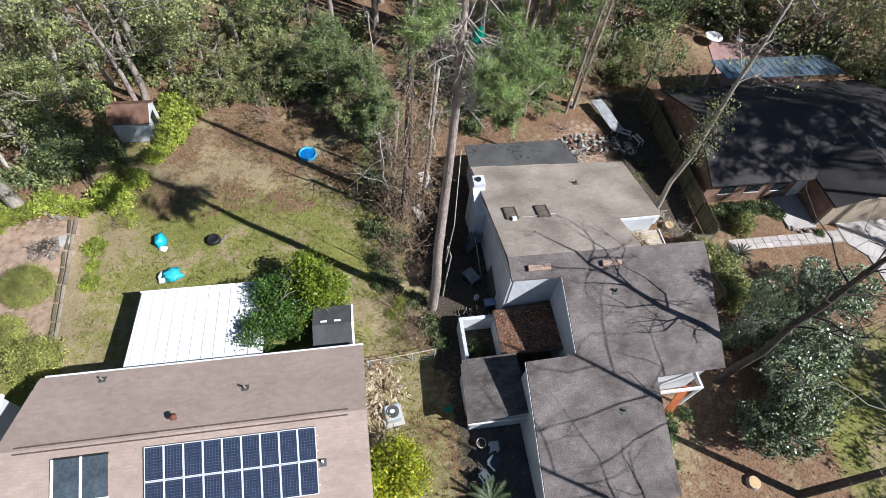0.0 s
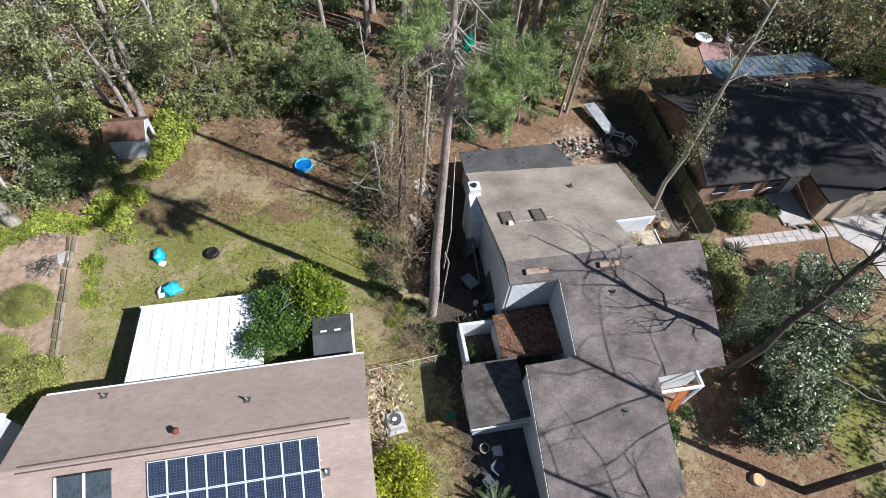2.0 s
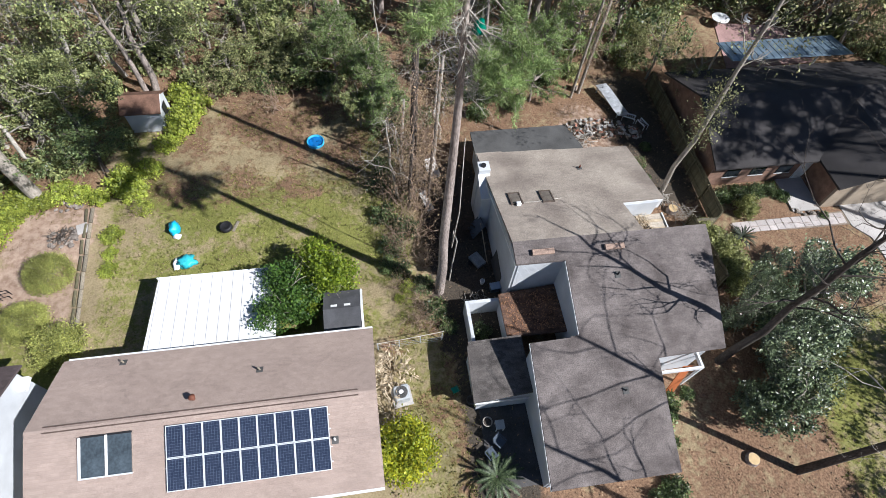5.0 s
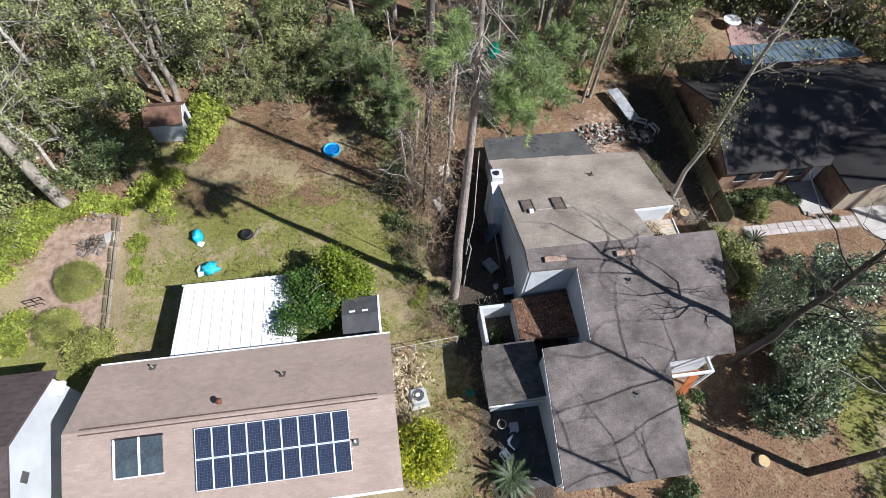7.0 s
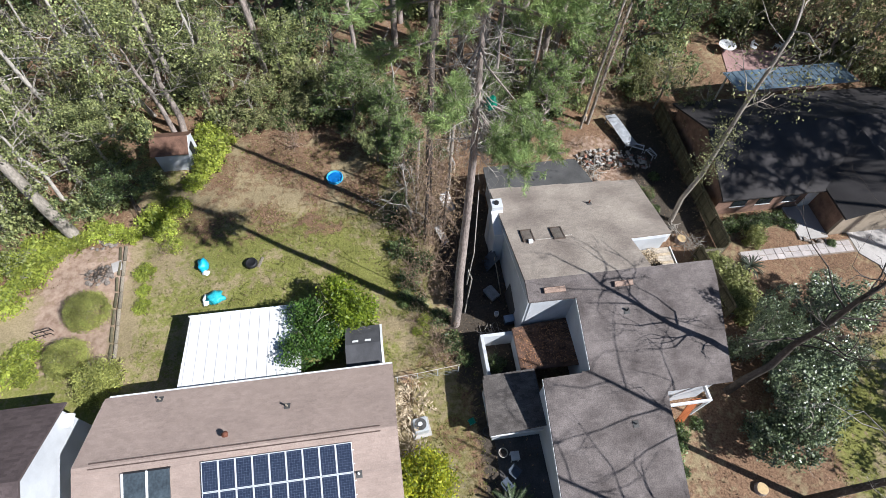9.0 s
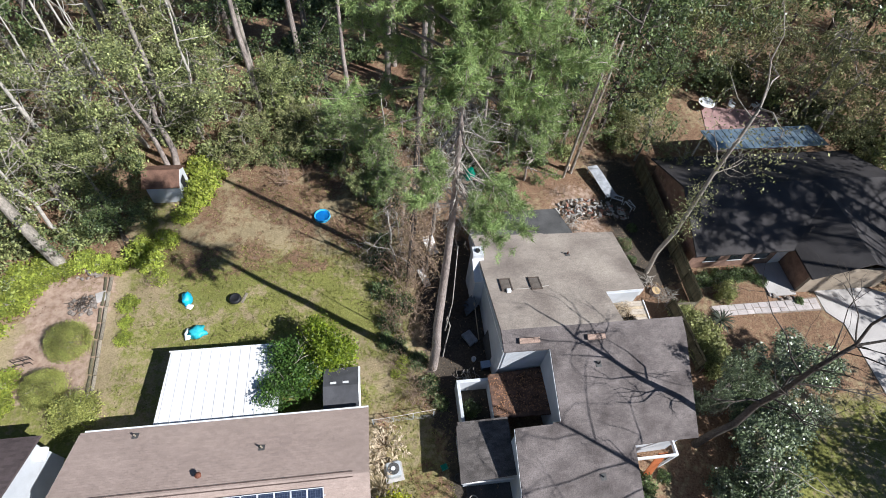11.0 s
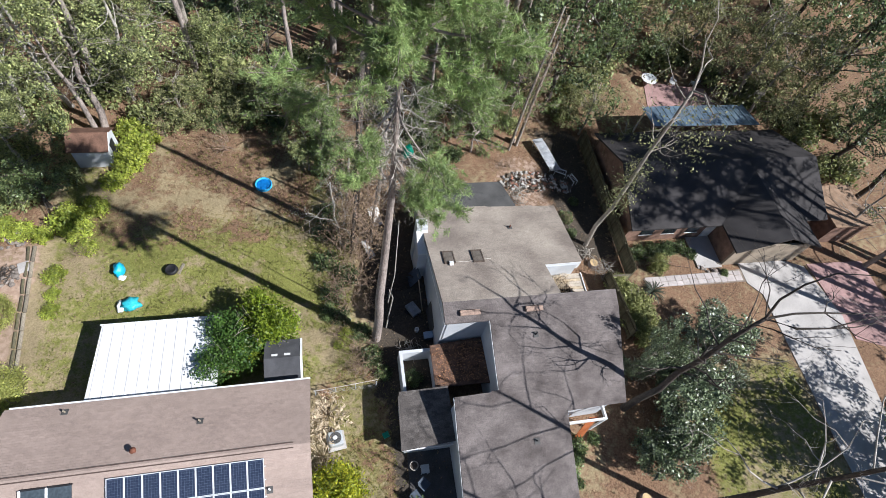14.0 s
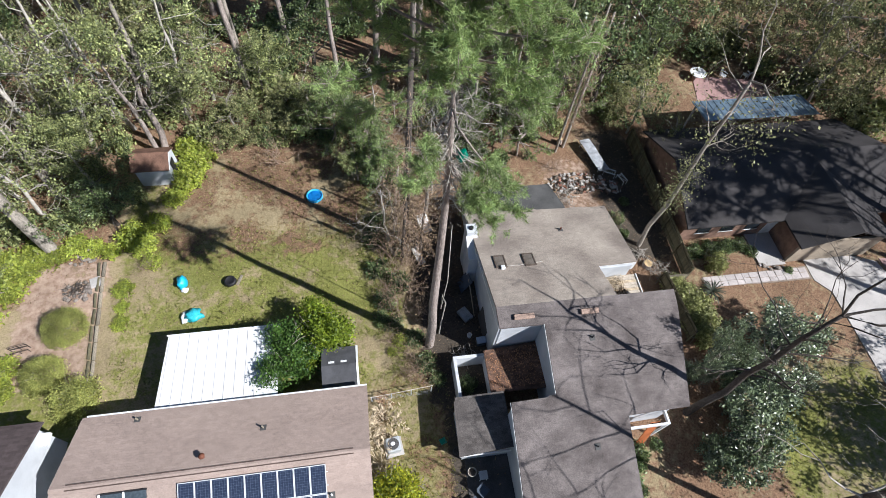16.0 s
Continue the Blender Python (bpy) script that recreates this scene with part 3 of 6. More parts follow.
for ya, nm in ((AY0, "south"), (AY1, "north")):
    roof = part("roof", slab([(AX0, ya), (AX1, ya), (AX1, AR), (AX0, AR)] if ya < AR else [(AX0, AR), (AX1, AR), (AX1, ya), (AX0, ya)], zA, 0.14), M_shingle_tan, house_a)
    stuff(part("shingles", courses("tan_tabs_" + nm, M_shingle_tan, AX0 - 0.01, AX1 + 0.01, ya, AR, zA, 0.145, 0.33, seed=5 if ya < AR else 6), M_shingle_tan, roof))
# Dark bars along the ridge paint the shade of the vent slots.
cap = bmesh.new()
for yy in (AR - 0.13, AR + 0.13):
    box(cap, AX0 + 0.75, AX1 - 0.85, yy - 0.025, yy + 0.025, zA(0, yy) + 0.005, zA(0, yy) + 0.05)
part("ridge_vent", cap, M_ridge, house_a, "dark bars painted as the shadowed slots of the ridge vent")
part("gutter", boxed(AX0 + 0.2, AX1, AY1, AY1 + 0.12, zA(0, AY1) - 0.14, zA(0, AY1) - 0.01, bevel=0.01), M_trim, house_a, "white painted rain gutter")
part("gutter", boxed(AX0, AX1, AY0 - 0.12, AY0, zA(0, AY0) - 0.14, zA(0, AY0) - 0.01, bevel=0.01), M_trim, house_a, "white painted rain gutter")


# white-walled house with the weathered gray roof
BR_Y, BZ, BK = 14.1, 5.75, 0.30
zB = lambda x, y: BZ - BK * abs(y - BR_Y)
B_SOUTH = [(7.33, 1.97), (14.05, 1.98), (14.15, 7.4), (17.98, 7.49), (18.62, 13.0), (18.62, 14.1), (7.33, 14.1), (7.36, 12.88), (10.12, 12.86), (10.12, 8.88), (7.43, 8.82)]
B_NORTH = [(7.33, 14.1), (14.9, 14.1), (14.72, 16.7), (17.42, 16.74), (17.55, 22.5), (7.14, 22.95)]


def spans_of(poly, y):
    xs = sorted((xb - xa) * (y - ya) / (yb - ya) + xa for (xa, ya), (xb, yb) in zip(poly, poly[1:] + poly[:1]) if (ya > y) != (yb > y))
    return list(zip(xs[::2], xs[1::2]))


house_b = thing("gray_roof_house", label="white-sided house with a weathered gray low gable roof", category="house")
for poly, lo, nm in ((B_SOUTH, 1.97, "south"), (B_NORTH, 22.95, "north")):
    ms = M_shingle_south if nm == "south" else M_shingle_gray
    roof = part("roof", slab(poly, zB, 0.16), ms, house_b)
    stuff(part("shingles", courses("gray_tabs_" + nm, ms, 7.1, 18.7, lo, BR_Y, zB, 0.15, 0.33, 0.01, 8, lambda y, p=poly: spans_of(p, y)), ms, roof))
W = M_white_wall
for p, q in (((7.6, 2.45), (7.6, 8.6)), ((7.6, 13.15), (7.6, 22.6)), ((10.36, 8.7), (10.36, 13.1)), ((7.6, 13.12), (10.36, 13.12)), ((7.6, 8.6), (10.36, 8.7)),
             ((7.6, 2.4), (13.7, 2.4)), ((13.7, 2.4), (13.85, 7.7)), ((13.85, 7.7), (17.6, 7.8)), ((17.6, 7.8), (18.2, 13.3)), ((14.6, 13.7), (18.2, 13.3)), ((14.45, 16.45), (17.05, 16.5)), ((14.6, 13.7), (14.45, 16.45)),
             ((17.05, 16.5), (17.2, 22.2)), ((7.6, 22.6), (17.2, 22.2))):
    part("wall", wall_panel(p, q, 0, zB(*p) - 0.17, zB(*q) - 0.17, 0.14), W, house_b)
part("fascia", wall_panel((14.72, 16.66), (17.42, 16.70), zB(0, 16.7) - 1.0, zB(0, 16.7) - 0.17, zB(0, 16.7) - 0.17, 0.03), M_trim, house_b, "white ribbed fascia board")
# lower north roof
zN = lambda x, y: 2.95 - 0.1 * (y - 22.95)
part("porch_roof", slab([(7.1, 22.97), (14.7, 22.75), (14.05, 25.35), (7.15, 25.3)], zN, 0.14), M_roll_roof, house_b, "dark gray lower rear roof")
part("porch_wall", boxed(7.5, 13.7, 24.8, 24.95, 0, 2.55), W, house_b)
part("porch_wall", boxed(7.5, 7.65, 22.98, 24.8, 0, 2.55), W, house_b)
# small lower roofs in the recess
zP = lambda x, y: 1.95 + 0.09 * (x - 6.8)
r1 = part("recess_roof", slab([(6.82, 10.15), (10.3, 10.0), (10.3, 13.05), (6.82, 12.9)], zP, 0.12), M_shingle_brown, house_b, "brown shingle roof strewn with pine needles")
zS = lambda x, y: 2.2 + 0.06 * (x - 4.4)
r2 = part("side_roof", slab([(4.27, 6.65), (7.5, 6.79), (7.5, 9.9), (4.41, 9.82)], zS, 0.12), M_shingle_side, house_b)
part("wall", boxed(4.6, 7.5, 6.88, 7.03, 0, 2.06), W, house_b)
part("wall", boxed(4.55, 4.7, 7.031, 9.7, 0, 2.06), W, house_b)
part("wall", boxed(6.95, 7.1, 10.2, 12.8, 0, 1.83), W, house_b)
# court wall
part("court_wall", boxed(4.86, 5.06, 10.15, 12.9, 0, 1.5, bevel=0.01), W, house_b)
part("court_wall", boxed(5.06, 6.93, 12.7, 12.9, 0, 1.5, bevel=0.01), W, house_b)

# dark-roofed brick house
CZ, CK, CR = 4.7, 0.42, 25.3
zC = lambda x, y: CZ - CK * abs(y - CR)
house_c = thing("dark_roof_house", label="brick house with a charcoal shingle gable roof in tree shade", category="house")
for y0 in (20.3, 30.3):
    poly = [(23.6, 20.3), (41.5, 20.3), (41.5, CR), (23.6, CR)] if y0 < CR else [(23.6, CR), (41.5, CR), (41.5, 30.3), (23.6, 30.3)]
    part("roof", slab(poly, zC, 0.14), M_shingle_dark, house_c)
part("wall", boxed(24.0, 41.1, 20.9, 21.1, 0, 2.6), M_brick, house_c)
part("wall", boxed(24.0, 41.1, 29.5, 29.7, 0, 2.6), M_brick, house_c)
for xx in (24.0, 40.9):
    part("gable_wall", gable_end(xx, 21.1, 29.5, CR, 0, zC(0, 21.1) - 0.15, zC(0, 29.5) - 0.15, CZ - 0.15, 0.2), M_brick, house_c)
# front wing
M_trim_tan = mat("beige_garage_siding", (0.36, 0.295, 0.22), 0.7, 0.15, 1.5, 30, 0.1, 0.1)
zW = lambda x, y: 4.3 - 0.42 * abs(x - 35.4)
for x0 in (31.5, 39.3):
    poly = [(31.5, 17.7), (35.4, 17.7), (35.4, 24.4), (31.5, 24.4)] if x0 < 35 else [(35.4, 17.7), (39.3, 17.7), (39.3, 24.4), (35.4, 24.4)]
    part("wing_roof", slab(poly, zW, 0.14), M_shingle_dark, house_c)
part("wing_wall", boxed(32.0, 38.8, 18.1, 18.3, 0, 2.6), M_trim_tan, house_c)
part("wing_wall", boxed(32.0, 32.2, 18.3, 20.9, 0, 2.6), M_brick, house_c)
part("wing_wall", boxed(38.6, 38.8, 18.3, 20.9, 0, 2.6), M_brick, house_c)
# metal lean-to
M_tin = mat("galvanised_sheet", (0.23, 0.31, 0.38), 0.4, 0.3, 1.2, 12, 0.15, 0.1, metal=0.55)
zT = lambda x, y: 3.3 - 0.12 * (y - 30.3)
tin = part("porch_roof", slab([(29.0, 30.35), (39.6, 30.35), (39.4, 33.2), (28.9, 33.0)], zT, 0.05), M_tin, house_c, "corrugated galvanised metal porch roof")

# neighbour house at the edge
house_d = thing("edge_house", label="neighbour house with white gable wall and dark brown roof", category="house")
M_roof_d = mat("dark_brown_shingle", (0.10, 0.078, 0.075), 0.9, 0.2, 0.6, 40, 0.2, 0.4, island=0.15, spec=0.15)
DX, DR = -18.35, 6.9
zD = lambda x, y: 5.1 - 0.48 * abs(y - DR)
for ya in (11.25, 2.55):
    roof = part("roof", slab([(-34, DR), (DX, DR), (DX, ya), (-34, ya)] if ya > DR else [(-34, ya), (DX, ya), (DX, DR), (-34, DR)], zD, 0.14), M_roof_d, house_d)
    stuff(part("shingles", courses("edge_tabs", M_roof_d, -26, DX, ya, DR, zD, 0.15, 0.33, 0.012, 12), M_roof_d, roof))
part("gable_wall", gable_end(DX - 0.3, 3.0, 10.8, DR, 0, zD(0, 3.0) - 0.15, zD(0, 10.8) - 0.15, 4.95, 0.2), M_white_wall, house_d)
part("wall", boxed(-33.5, DX - 0.31, 10.6, 10.8, 0, 3.0), M_white_wall, house_d)
part("wall", boxed(-33.5, DX - 0.31, 3.0, 3.2, 0, 3.0), M_white_wall, house_d)
part("vent", boxed(DX - 0.095, DX - 0.06, 5.6, 6.1, 3.0, 3.5), M_roll_roof, house_d, "small gray gable vent")
part("eave_return", boxed(DX - 0.09, DX + 0.35, 10.0, 10.7, 2.5, 2.75), M_trim, house_d, "white boxed eave return")

# ---- roof equipment and yard things, rough ----
cover = thing("patio_cover", label="white metal patio cover joined to the house", category="carport")
zV = lambda x, y: 2.55 - 0.05 * (y - 11.3)
part("roof_sheet", slab([(-12.75, 11.3), (-5.9, 11.3), (-5.85, 15.95), (-12.6, 15.95)], zV, 0.1), M_white_metal, cover)
for px in (-12.4, -9.2, -6.2):
    part("post", boxed(px - 0.05, px + 0.05, 15.5, 15.6, 0, 2.25), M_trim, cover)
pool = thing("kiddie_pool", (-3.86, 27.85, 0), label="round blue plastic kiddie pool on the lawn", category="pool")
bm = bmesh.new()
bmesh.ops.create_circle(bm, cap_ends=True, segments=36, radius=0.54, matrix=pose(0, 0, 0.12))
part("water", bm, mat("blue_pool_water", (0.015, 0.17, 0.50), 0.08, 0.1, 1, 8, 0.05, 0.05), pool, "shallow blue water")



# ---- on the tan roof ----
def on_roof(ob, x, y, zf, k, side):
    """Sets a thing flat on a slope that falls along y."""
    ob.matrix_basis = pose(x, y, zf(x, y) + 0.02, math.degrees(math.atan(k)) * side, 0, 0)
    return ob


def cell_material():
    m = bpy.data.materials.new("solar_cells")
    m.use_nodes = True
    n, l = m.node_tree.nodes, m.node_tree.links
    b = n["Principled BSDF"]
    co, br = n.new("ShaderNodeTexCoord"), n.new("ShaderNodeTexBrick")
    br.offset = 0
    for key, v in (("Scale", 1.0), ("Brick Width", 0.124), ("Row Height", 0.124), ("Mortar Size", 0.005), ("Mortar Smooth", 0.1)):
        br.inputs[key].default_value = v
    br.inputs["Color1"].default_value, br.inputs["Color2"].default_value = (0.022, 0.030, 0.056, 1), (0.03, 0.039, 0.068, 1)
    br.inputs["Mortar"].default_value = (0.10, 0.125, 0.17, 1)
    l.new(co.outputs["Object"], br.inputs["Vector"])
    l.new(br.outputs["Color"], b.inputs["Base Color"])
    b.inputs["Roughness"].default_value = 0.12
    return m


M_cells = cell_material()
M_alu = mat("aluminium_frame", (0.74, 0.76, 0.78), 0.45, 0.1, 4, 30, 0.05, 0.0, metal=0.3)
M_collector = mat("dark_collector_glass", (0.065, 0.082, 0.095), 0.15, 0.3, 1.0, 8, 0.2, 0.0, spec=0.5)
array = thing("solar_array", label="array of blue-black solar panels in pale aluminium frames", category="solar array")
panel = new("solar_panel")
panel.parent = array
panel["label"] = "blue-black solar panel in a pale frame"
PW, PL = 0.80, 1.43
part("glass", boxed(-PW / 2 + 0.03, PW / 2 - 0.03, -PL / 2 + 0.03, PL / 2 - 0.03, 0.03, 0.065), M_cells, panel)
for a in ((-PW / 2, -PW / 2 + 0.035, -PL / 2, PL / 2), (PW / 2 - 0.035, PW / 2, -PL / 2, PL / 2), (-PW / 2 + 0.036, PW / 2 - 0.036, -PL / 2, -PL / 2 + 0.035), (-PW / 2 + 0.036, PW / 2 - 0.036, PL / 2 - 0.035, PL / 2)):
    part("frame_rail", boxed(*a, 0.0, 0.075), M_alu, panel)
made = False
for j in range(2):
    for i in range(9):
        x = -10.28 + 0.405 + i * 0.812
        y = 6.80 - (0.72 + j * 1.45) * math.cos(math.atan(AK))
        m = pose(x, y, zA(x, y) + 0.09, math.degrees(math.atan(AK)), 0, 0)
        if not made:
            panel.matrix_basis, made = m, True
        else:
            copy_thing(panel, m)
for yy in (6.45, 5.85, 5.1, 4.5):
    bm = boxed(-10.35, -2.9, -0.02, 0.02, 0, 0.06)
    r = part("rail", bm, M_alu, array)
    r.matrix_basis = pose(0, yy, zA(0, yy) + 0.02, math.degrees(math.atan(AK)), 0, 0)
for x in (-13.52, -12.38):
    c = thing("solar_collector", label="dark glass solar water heater panel in a white frame", category="solar collector", group="collectors on the roof")
    part("glass", boxed(-0.5, 0.5, -0.86, 0.86, 0.0, 0.09), M_collector, c)
    part("frame_rail", boxed(-0.62, -0.5, -0.92, 0.9, 0.0, 0.13, bevel=0.02), M_trim, c, "white pipe cover")
    part("frame_rail", boxed(-0.5, 0.53, 0.86, 0.93, 0.0, 0.11), M_black, c)
    part("frame_rail", boxed(-0.5, 0.53, -0.93, -0.86, 0.0, 0.11), M_alu, c)
    on_roof(c, x + 0.1, 5.95, zA, AK, 1)


def pipe_vent(x, y, zf, k, side, h=0.35, r=0.05, material=None, label="short roof vent pipe with a flashing"):
    v = thing("vent_pipe", (x, y, zf(x, y)), label=label, category="vent", group="roof vents")
    bm = bmesh.new()
    bmesh.ops.create_cone(bm, cap_ends=True, segments=12, radius1=r, radius2=r, depth=h + 0.1, matrix=pose(0, 0, h / 2))
    part("pipe", bm, material or M_trim, v)
    f = part("flashing", boxed(-0.16, 0.16, -0.18, 0.18, 0.008, 0.022), M_roll_roof, v)
    f.matrix_basis = pose(0, 0, 0.012, math.degrees(math.atan(k)) * side, 0, 0)
    return v


M_rust = mat("rusty_vent_metal", (0.16, 0.06, 0.035), 0.7, 0.3, 6, 30, 0.3, 0.2)
pipe_vent(-6.35, 9.24, zA, AK, -1, 0.28, 0.05, M_wood_gray)
pipe_vent(-13.3, 10.7, zA, AK, -1, 0.22, 0.05, M_wood_gray)
pipe_vent(-2.75, 5.35, zA, AK, 1, 0.25)
hood = thing("roof_vent_hood", (-9.21, 7.95, zA(0, 7.95)), label="rust-brown metal vent hood near the ridge", category="vent", group="roof vents")
bm = bmesh.new()
bmesh.ops.create_cone(bm, cap_ends=True, segments=10, radius1=0.08, radius2=0.08, depth=0.4, matrix=pose(0, 0, 0.15))
part("pipe", bm, M_rust, hood)
bm = bmesh.new()
bmesh.ops.create_cone(bm, cap_ends=True, segments=10, radius1=0.17, radius2=0.05, depth=0.14, matrix=pose(0, 0, 0.4))
part("cap", bm, M_rust, hood)

# ribs, fascia and stain of the patio cover
for i in range(12):
    x = -12.5 + i * 0.585
    part("rib", slab([(x, 11.32), (x + 0.05, 11.32), (x + 0.05, 15.93), (x, 15.93)], lambda a, b: zV(a, b) + 0.03, 0.029), M_white_metal, cover)
part("fascia", boxed(-12.7, -5.85, 15.96, 16.02, 2.16, 2.36), M_trim, cover)
part("beam", boxed(-12.5, -6.0, 15.45, 15.6, 2.1, 2.215), M_trim, cover)
part("side_wall", boxed(-12.62, -12.56, 11.4, 15.44, 0, 2.2), M_white_wall, cover, "white infill panel wall")

# small storage shed beside the house
st = thing("storage_shed", label="small white storage shed with a dark felt roof", category="shed")
zSt = lambda x, y: 2.3 - 0.3 * abs(y - 12.9)
part("body", boxed(-3.2, -1.4, 11.65, 14.0, 0, 1.9), M_white_wall, st)
part("roof", slab([(-3.36, 11.45), (-1.25, 11.45), (-1.25, 12.9), (-3.36, 12.9)], zSt, 0.08), M_dark_roof, st)
part("roof", slab([(-3.36, 12.9), (-1.25, 12.9), (-1.25, 14.2), (-3.36, 14.2)], zSt, 0.08), M_dark_roof, st)
part("trim_board", slab([(-1.245, 11.45), (-1.12, 11.45), (-1.12, 12.9), (-1.245, 12.9)], lambda x, y: zSt(x, y) + 0.03, 0.14), M_trim, st, "white trim board")
part("trim_board", slab([(-1.245, 12.9), (-1.12, 12.9), (-1.12, 14.2), (-1.245, 14.2)], lambda x, y: zSt(x, y) + 0.03, 0.14), M_trim, st, "white trim board")
for x in (-2.75, -2.0):
    for y in (13.12,):
        w = part("skylight_patch", slab([(x - 0.18, y - 0.07), (x + 0.18, y - 0.07), (x + 0.18, y + 0.07), (x - 0.18, y + 0.07)], lambda a, b: zSt(a, b) + 0.03, 0.03), M_trim, st, "small white roof patch")

# ---- on the gray roof ----
M_sky = mat("dusty_skylight", (0.17, 0.145, 0.12), 0.35, 0.3, 3, 20, 0.2, 0.1)
M_curb = mat("brown_curb_metal", (0.13, 0.10, 0.08), 0.6, 0.3, 3, 20, 0.2, 0.1)
for x, y in ((8.45, 17.75), (10.38, 17.72)):
    s = thing("skylight", label="dusty brown skylight set in the gray roof", category="skylight", group="skylights in the gray roof")
    part("dome", boxed(-0.3, 0.3, -0.5, 0.5, 0.0, 0.06, bevel=0.02), M_sky, s)
    for a in ((-0.37, -0.3, -0.57, 0.57), (0.3, 0.37, -0.57, 0.57), (-0.3, 0.3, -0.57, -0.5), (-0.3, 0.3, 0.5, 0.57)):
        part("curb", boxed(*a, 0, 0.085), M_curb, s)
    on_roof(s, x, y, zB, BK, -1)
con = thing("roof_conduit", label="thin pale conduit pipe lying on the roof", category="pipe")
cp = Tubes()
cp.add([(8.3, 17.35, zB(0, 17.35) + 0.05), (9.6, 17.3, zB(0, 17.3) + 0.05), (11.2, 17.45, zB(0, 17.45) + 0.05)], [0.03] * 3, 6)
part("pipe", cp.mesh("conduit", M_twig), M_twig, con)
jb = thing("junction_box", label="small white electrical box on the roof", category="box")
part("case", boxed(-0.14, 0.14, -0.12, 0.12, 0, 0.2, bevel=0.02), M_trim, jb)
on_roof(jb, 8.5, 17.15, zB, BK, -1)
M_vent_tan = mat("weathered_tan_metal", (0.36, 0.25, 0.19), 0.7, 0.35, 5, 25, 0.25, 0.2)
for x, y, w in ((8.9, 13.38, 0.62), (12.95, 13.3, 0.55)):
    b = thing("roof_vent", label="flat weathered metal roof vent", category="vent", group="roof vents")
    part("cover", boxed(-w, w, -0.16, 0.16, 0.05, 0.2, bevel=0.02), M_vent_tan, b)
    part("base", boxed(-w * 0.85, w * 0.85, -0.12, 0.12, 0, 0.05), M_curb, b)
    on_roof(b, x, y, zB, BK, 1)
pipe_vent(13.4, 20.35, zB, BK, -1, 0.25, 0.045, M_rust)
pipe_vent(12.85, 11.8, zB, BK, 1, 0.25, 0.045, M_black)
pipe_vent(12.0, 6.0, zB, BK, 1, 0.2, 0.04, M_roll_roof)
# chimney chase on the west wall
ch = thing("chimney", label="white clad chimney chase with sloped shoulder and dark flue", category="chimney")
part("chase", boxed(6.75, 7.5, 20.4, 21.15, 0, 4.35, bevel=0.02), M_white_wall, ch)
part("shoulder", slab([(6.72, 18.9), (7.5, 18.9), (7.5, 20.4), (6.72, 20.4)], lambda x, y: 3.35 + 0.42 * (y - 18.9), 0.1), M_white_metal, ch, "white sloped metal shoulder")
part("breast", boxed(6.8, 7.45, 19.0, 20.4, 0, 3.25), M_white_wall, ch)
bm = bmesh.new()
bmesh.ops.create_cone(bm, cap_ends=True, segments=12, radius1=0.16, radius2=0.16, depth=0.3, matrix=pose(7.1, 20.75, 4.33))
part("flue", bm, M_black, ch)
# gutter and fascia of the gray roof
for p, q in (((7.30, 1.97), (7.40, 8.82)), ((7.30, 12.9), (7.11, 22.9)), ((10.09, 8.9), (10.09, 12.84))):
    a = part("fascia", wall_panel(p, q, 0, 0.13, 0.13, 0.02), M_trim, house_b, "white painted fascia board")
    for v in a.data.vertices:
        v.co.z += zB(0, v.co.y) - 0.145
# siding laps on the sunlit south wall of the recess
for i in range(22):
    z = 2.35 + 0.13 * i
    if z < 5.0:
        part("siding_board", boxed(7.62, 10.3, 13.10, 13.118, z, z + 0.115), M_white_wall, house_b)
# front porch parapet with white beams
part("porch_beam", boxed(14.3, 16.9, 6.78, 6.9, 2.62, 2.9), M_trim, house_b, "white porch beam")
part("porch_beam", boxed(16.78, 16.9, 6.9, 7.7, 2.62, 2.9), M_trim, house_b, "white porch beam")
part("porch_post", boxed(16.78, 16.9, 6.78, 6.9, 0, 2.619), M_trim, house_b, "white porch post")
plank = thing("leaning_board", (15.8, 6.3, 0.02), label="orange stained plank leaning against the porch", category="board")
part("board", boxed(-0.3, 0.3, 0, 0.05, 0, 2.85, bevel=0.01), M_wood_orange, plank).matrix_basis = pose(0, 0, 0, -14, 6, 0)

# shingle texture on the small roofs
stuff(part("shingles", courses("brown_tabs", M_shingle_brown, 6.82, 10.28, 10.16, 12.9, zP, 0.15, 0.3, 0.012, 9), M_shingle_brown, r1))
rngn = np.random.default_rng(41)
bits = np.array([(x, y, zP(x, y) + 0.03) for x, y in zip(rngn.uniform(6.9, 10.2, 900), rngn.uniform(10.25, 12.85, 900))])
stuff(part("needle_litter", quads_mesh("needle_litter", leaves(rngn, bits, 0.01, 1, 0.14, 0.2, 0.35, 0.25), M_straw_brown), M_straw_brown, r1, "fallen pine needles and dry leaves"))
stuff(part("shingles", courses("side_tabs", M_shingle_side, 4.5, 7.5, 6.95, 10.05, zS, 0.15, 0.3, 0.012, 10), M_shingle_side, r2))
part("gable_trim", boxed(4.4, 7.5, 6.75, 6.81, 1.36, 1.5), M_trim, house_b, "white eave trim")

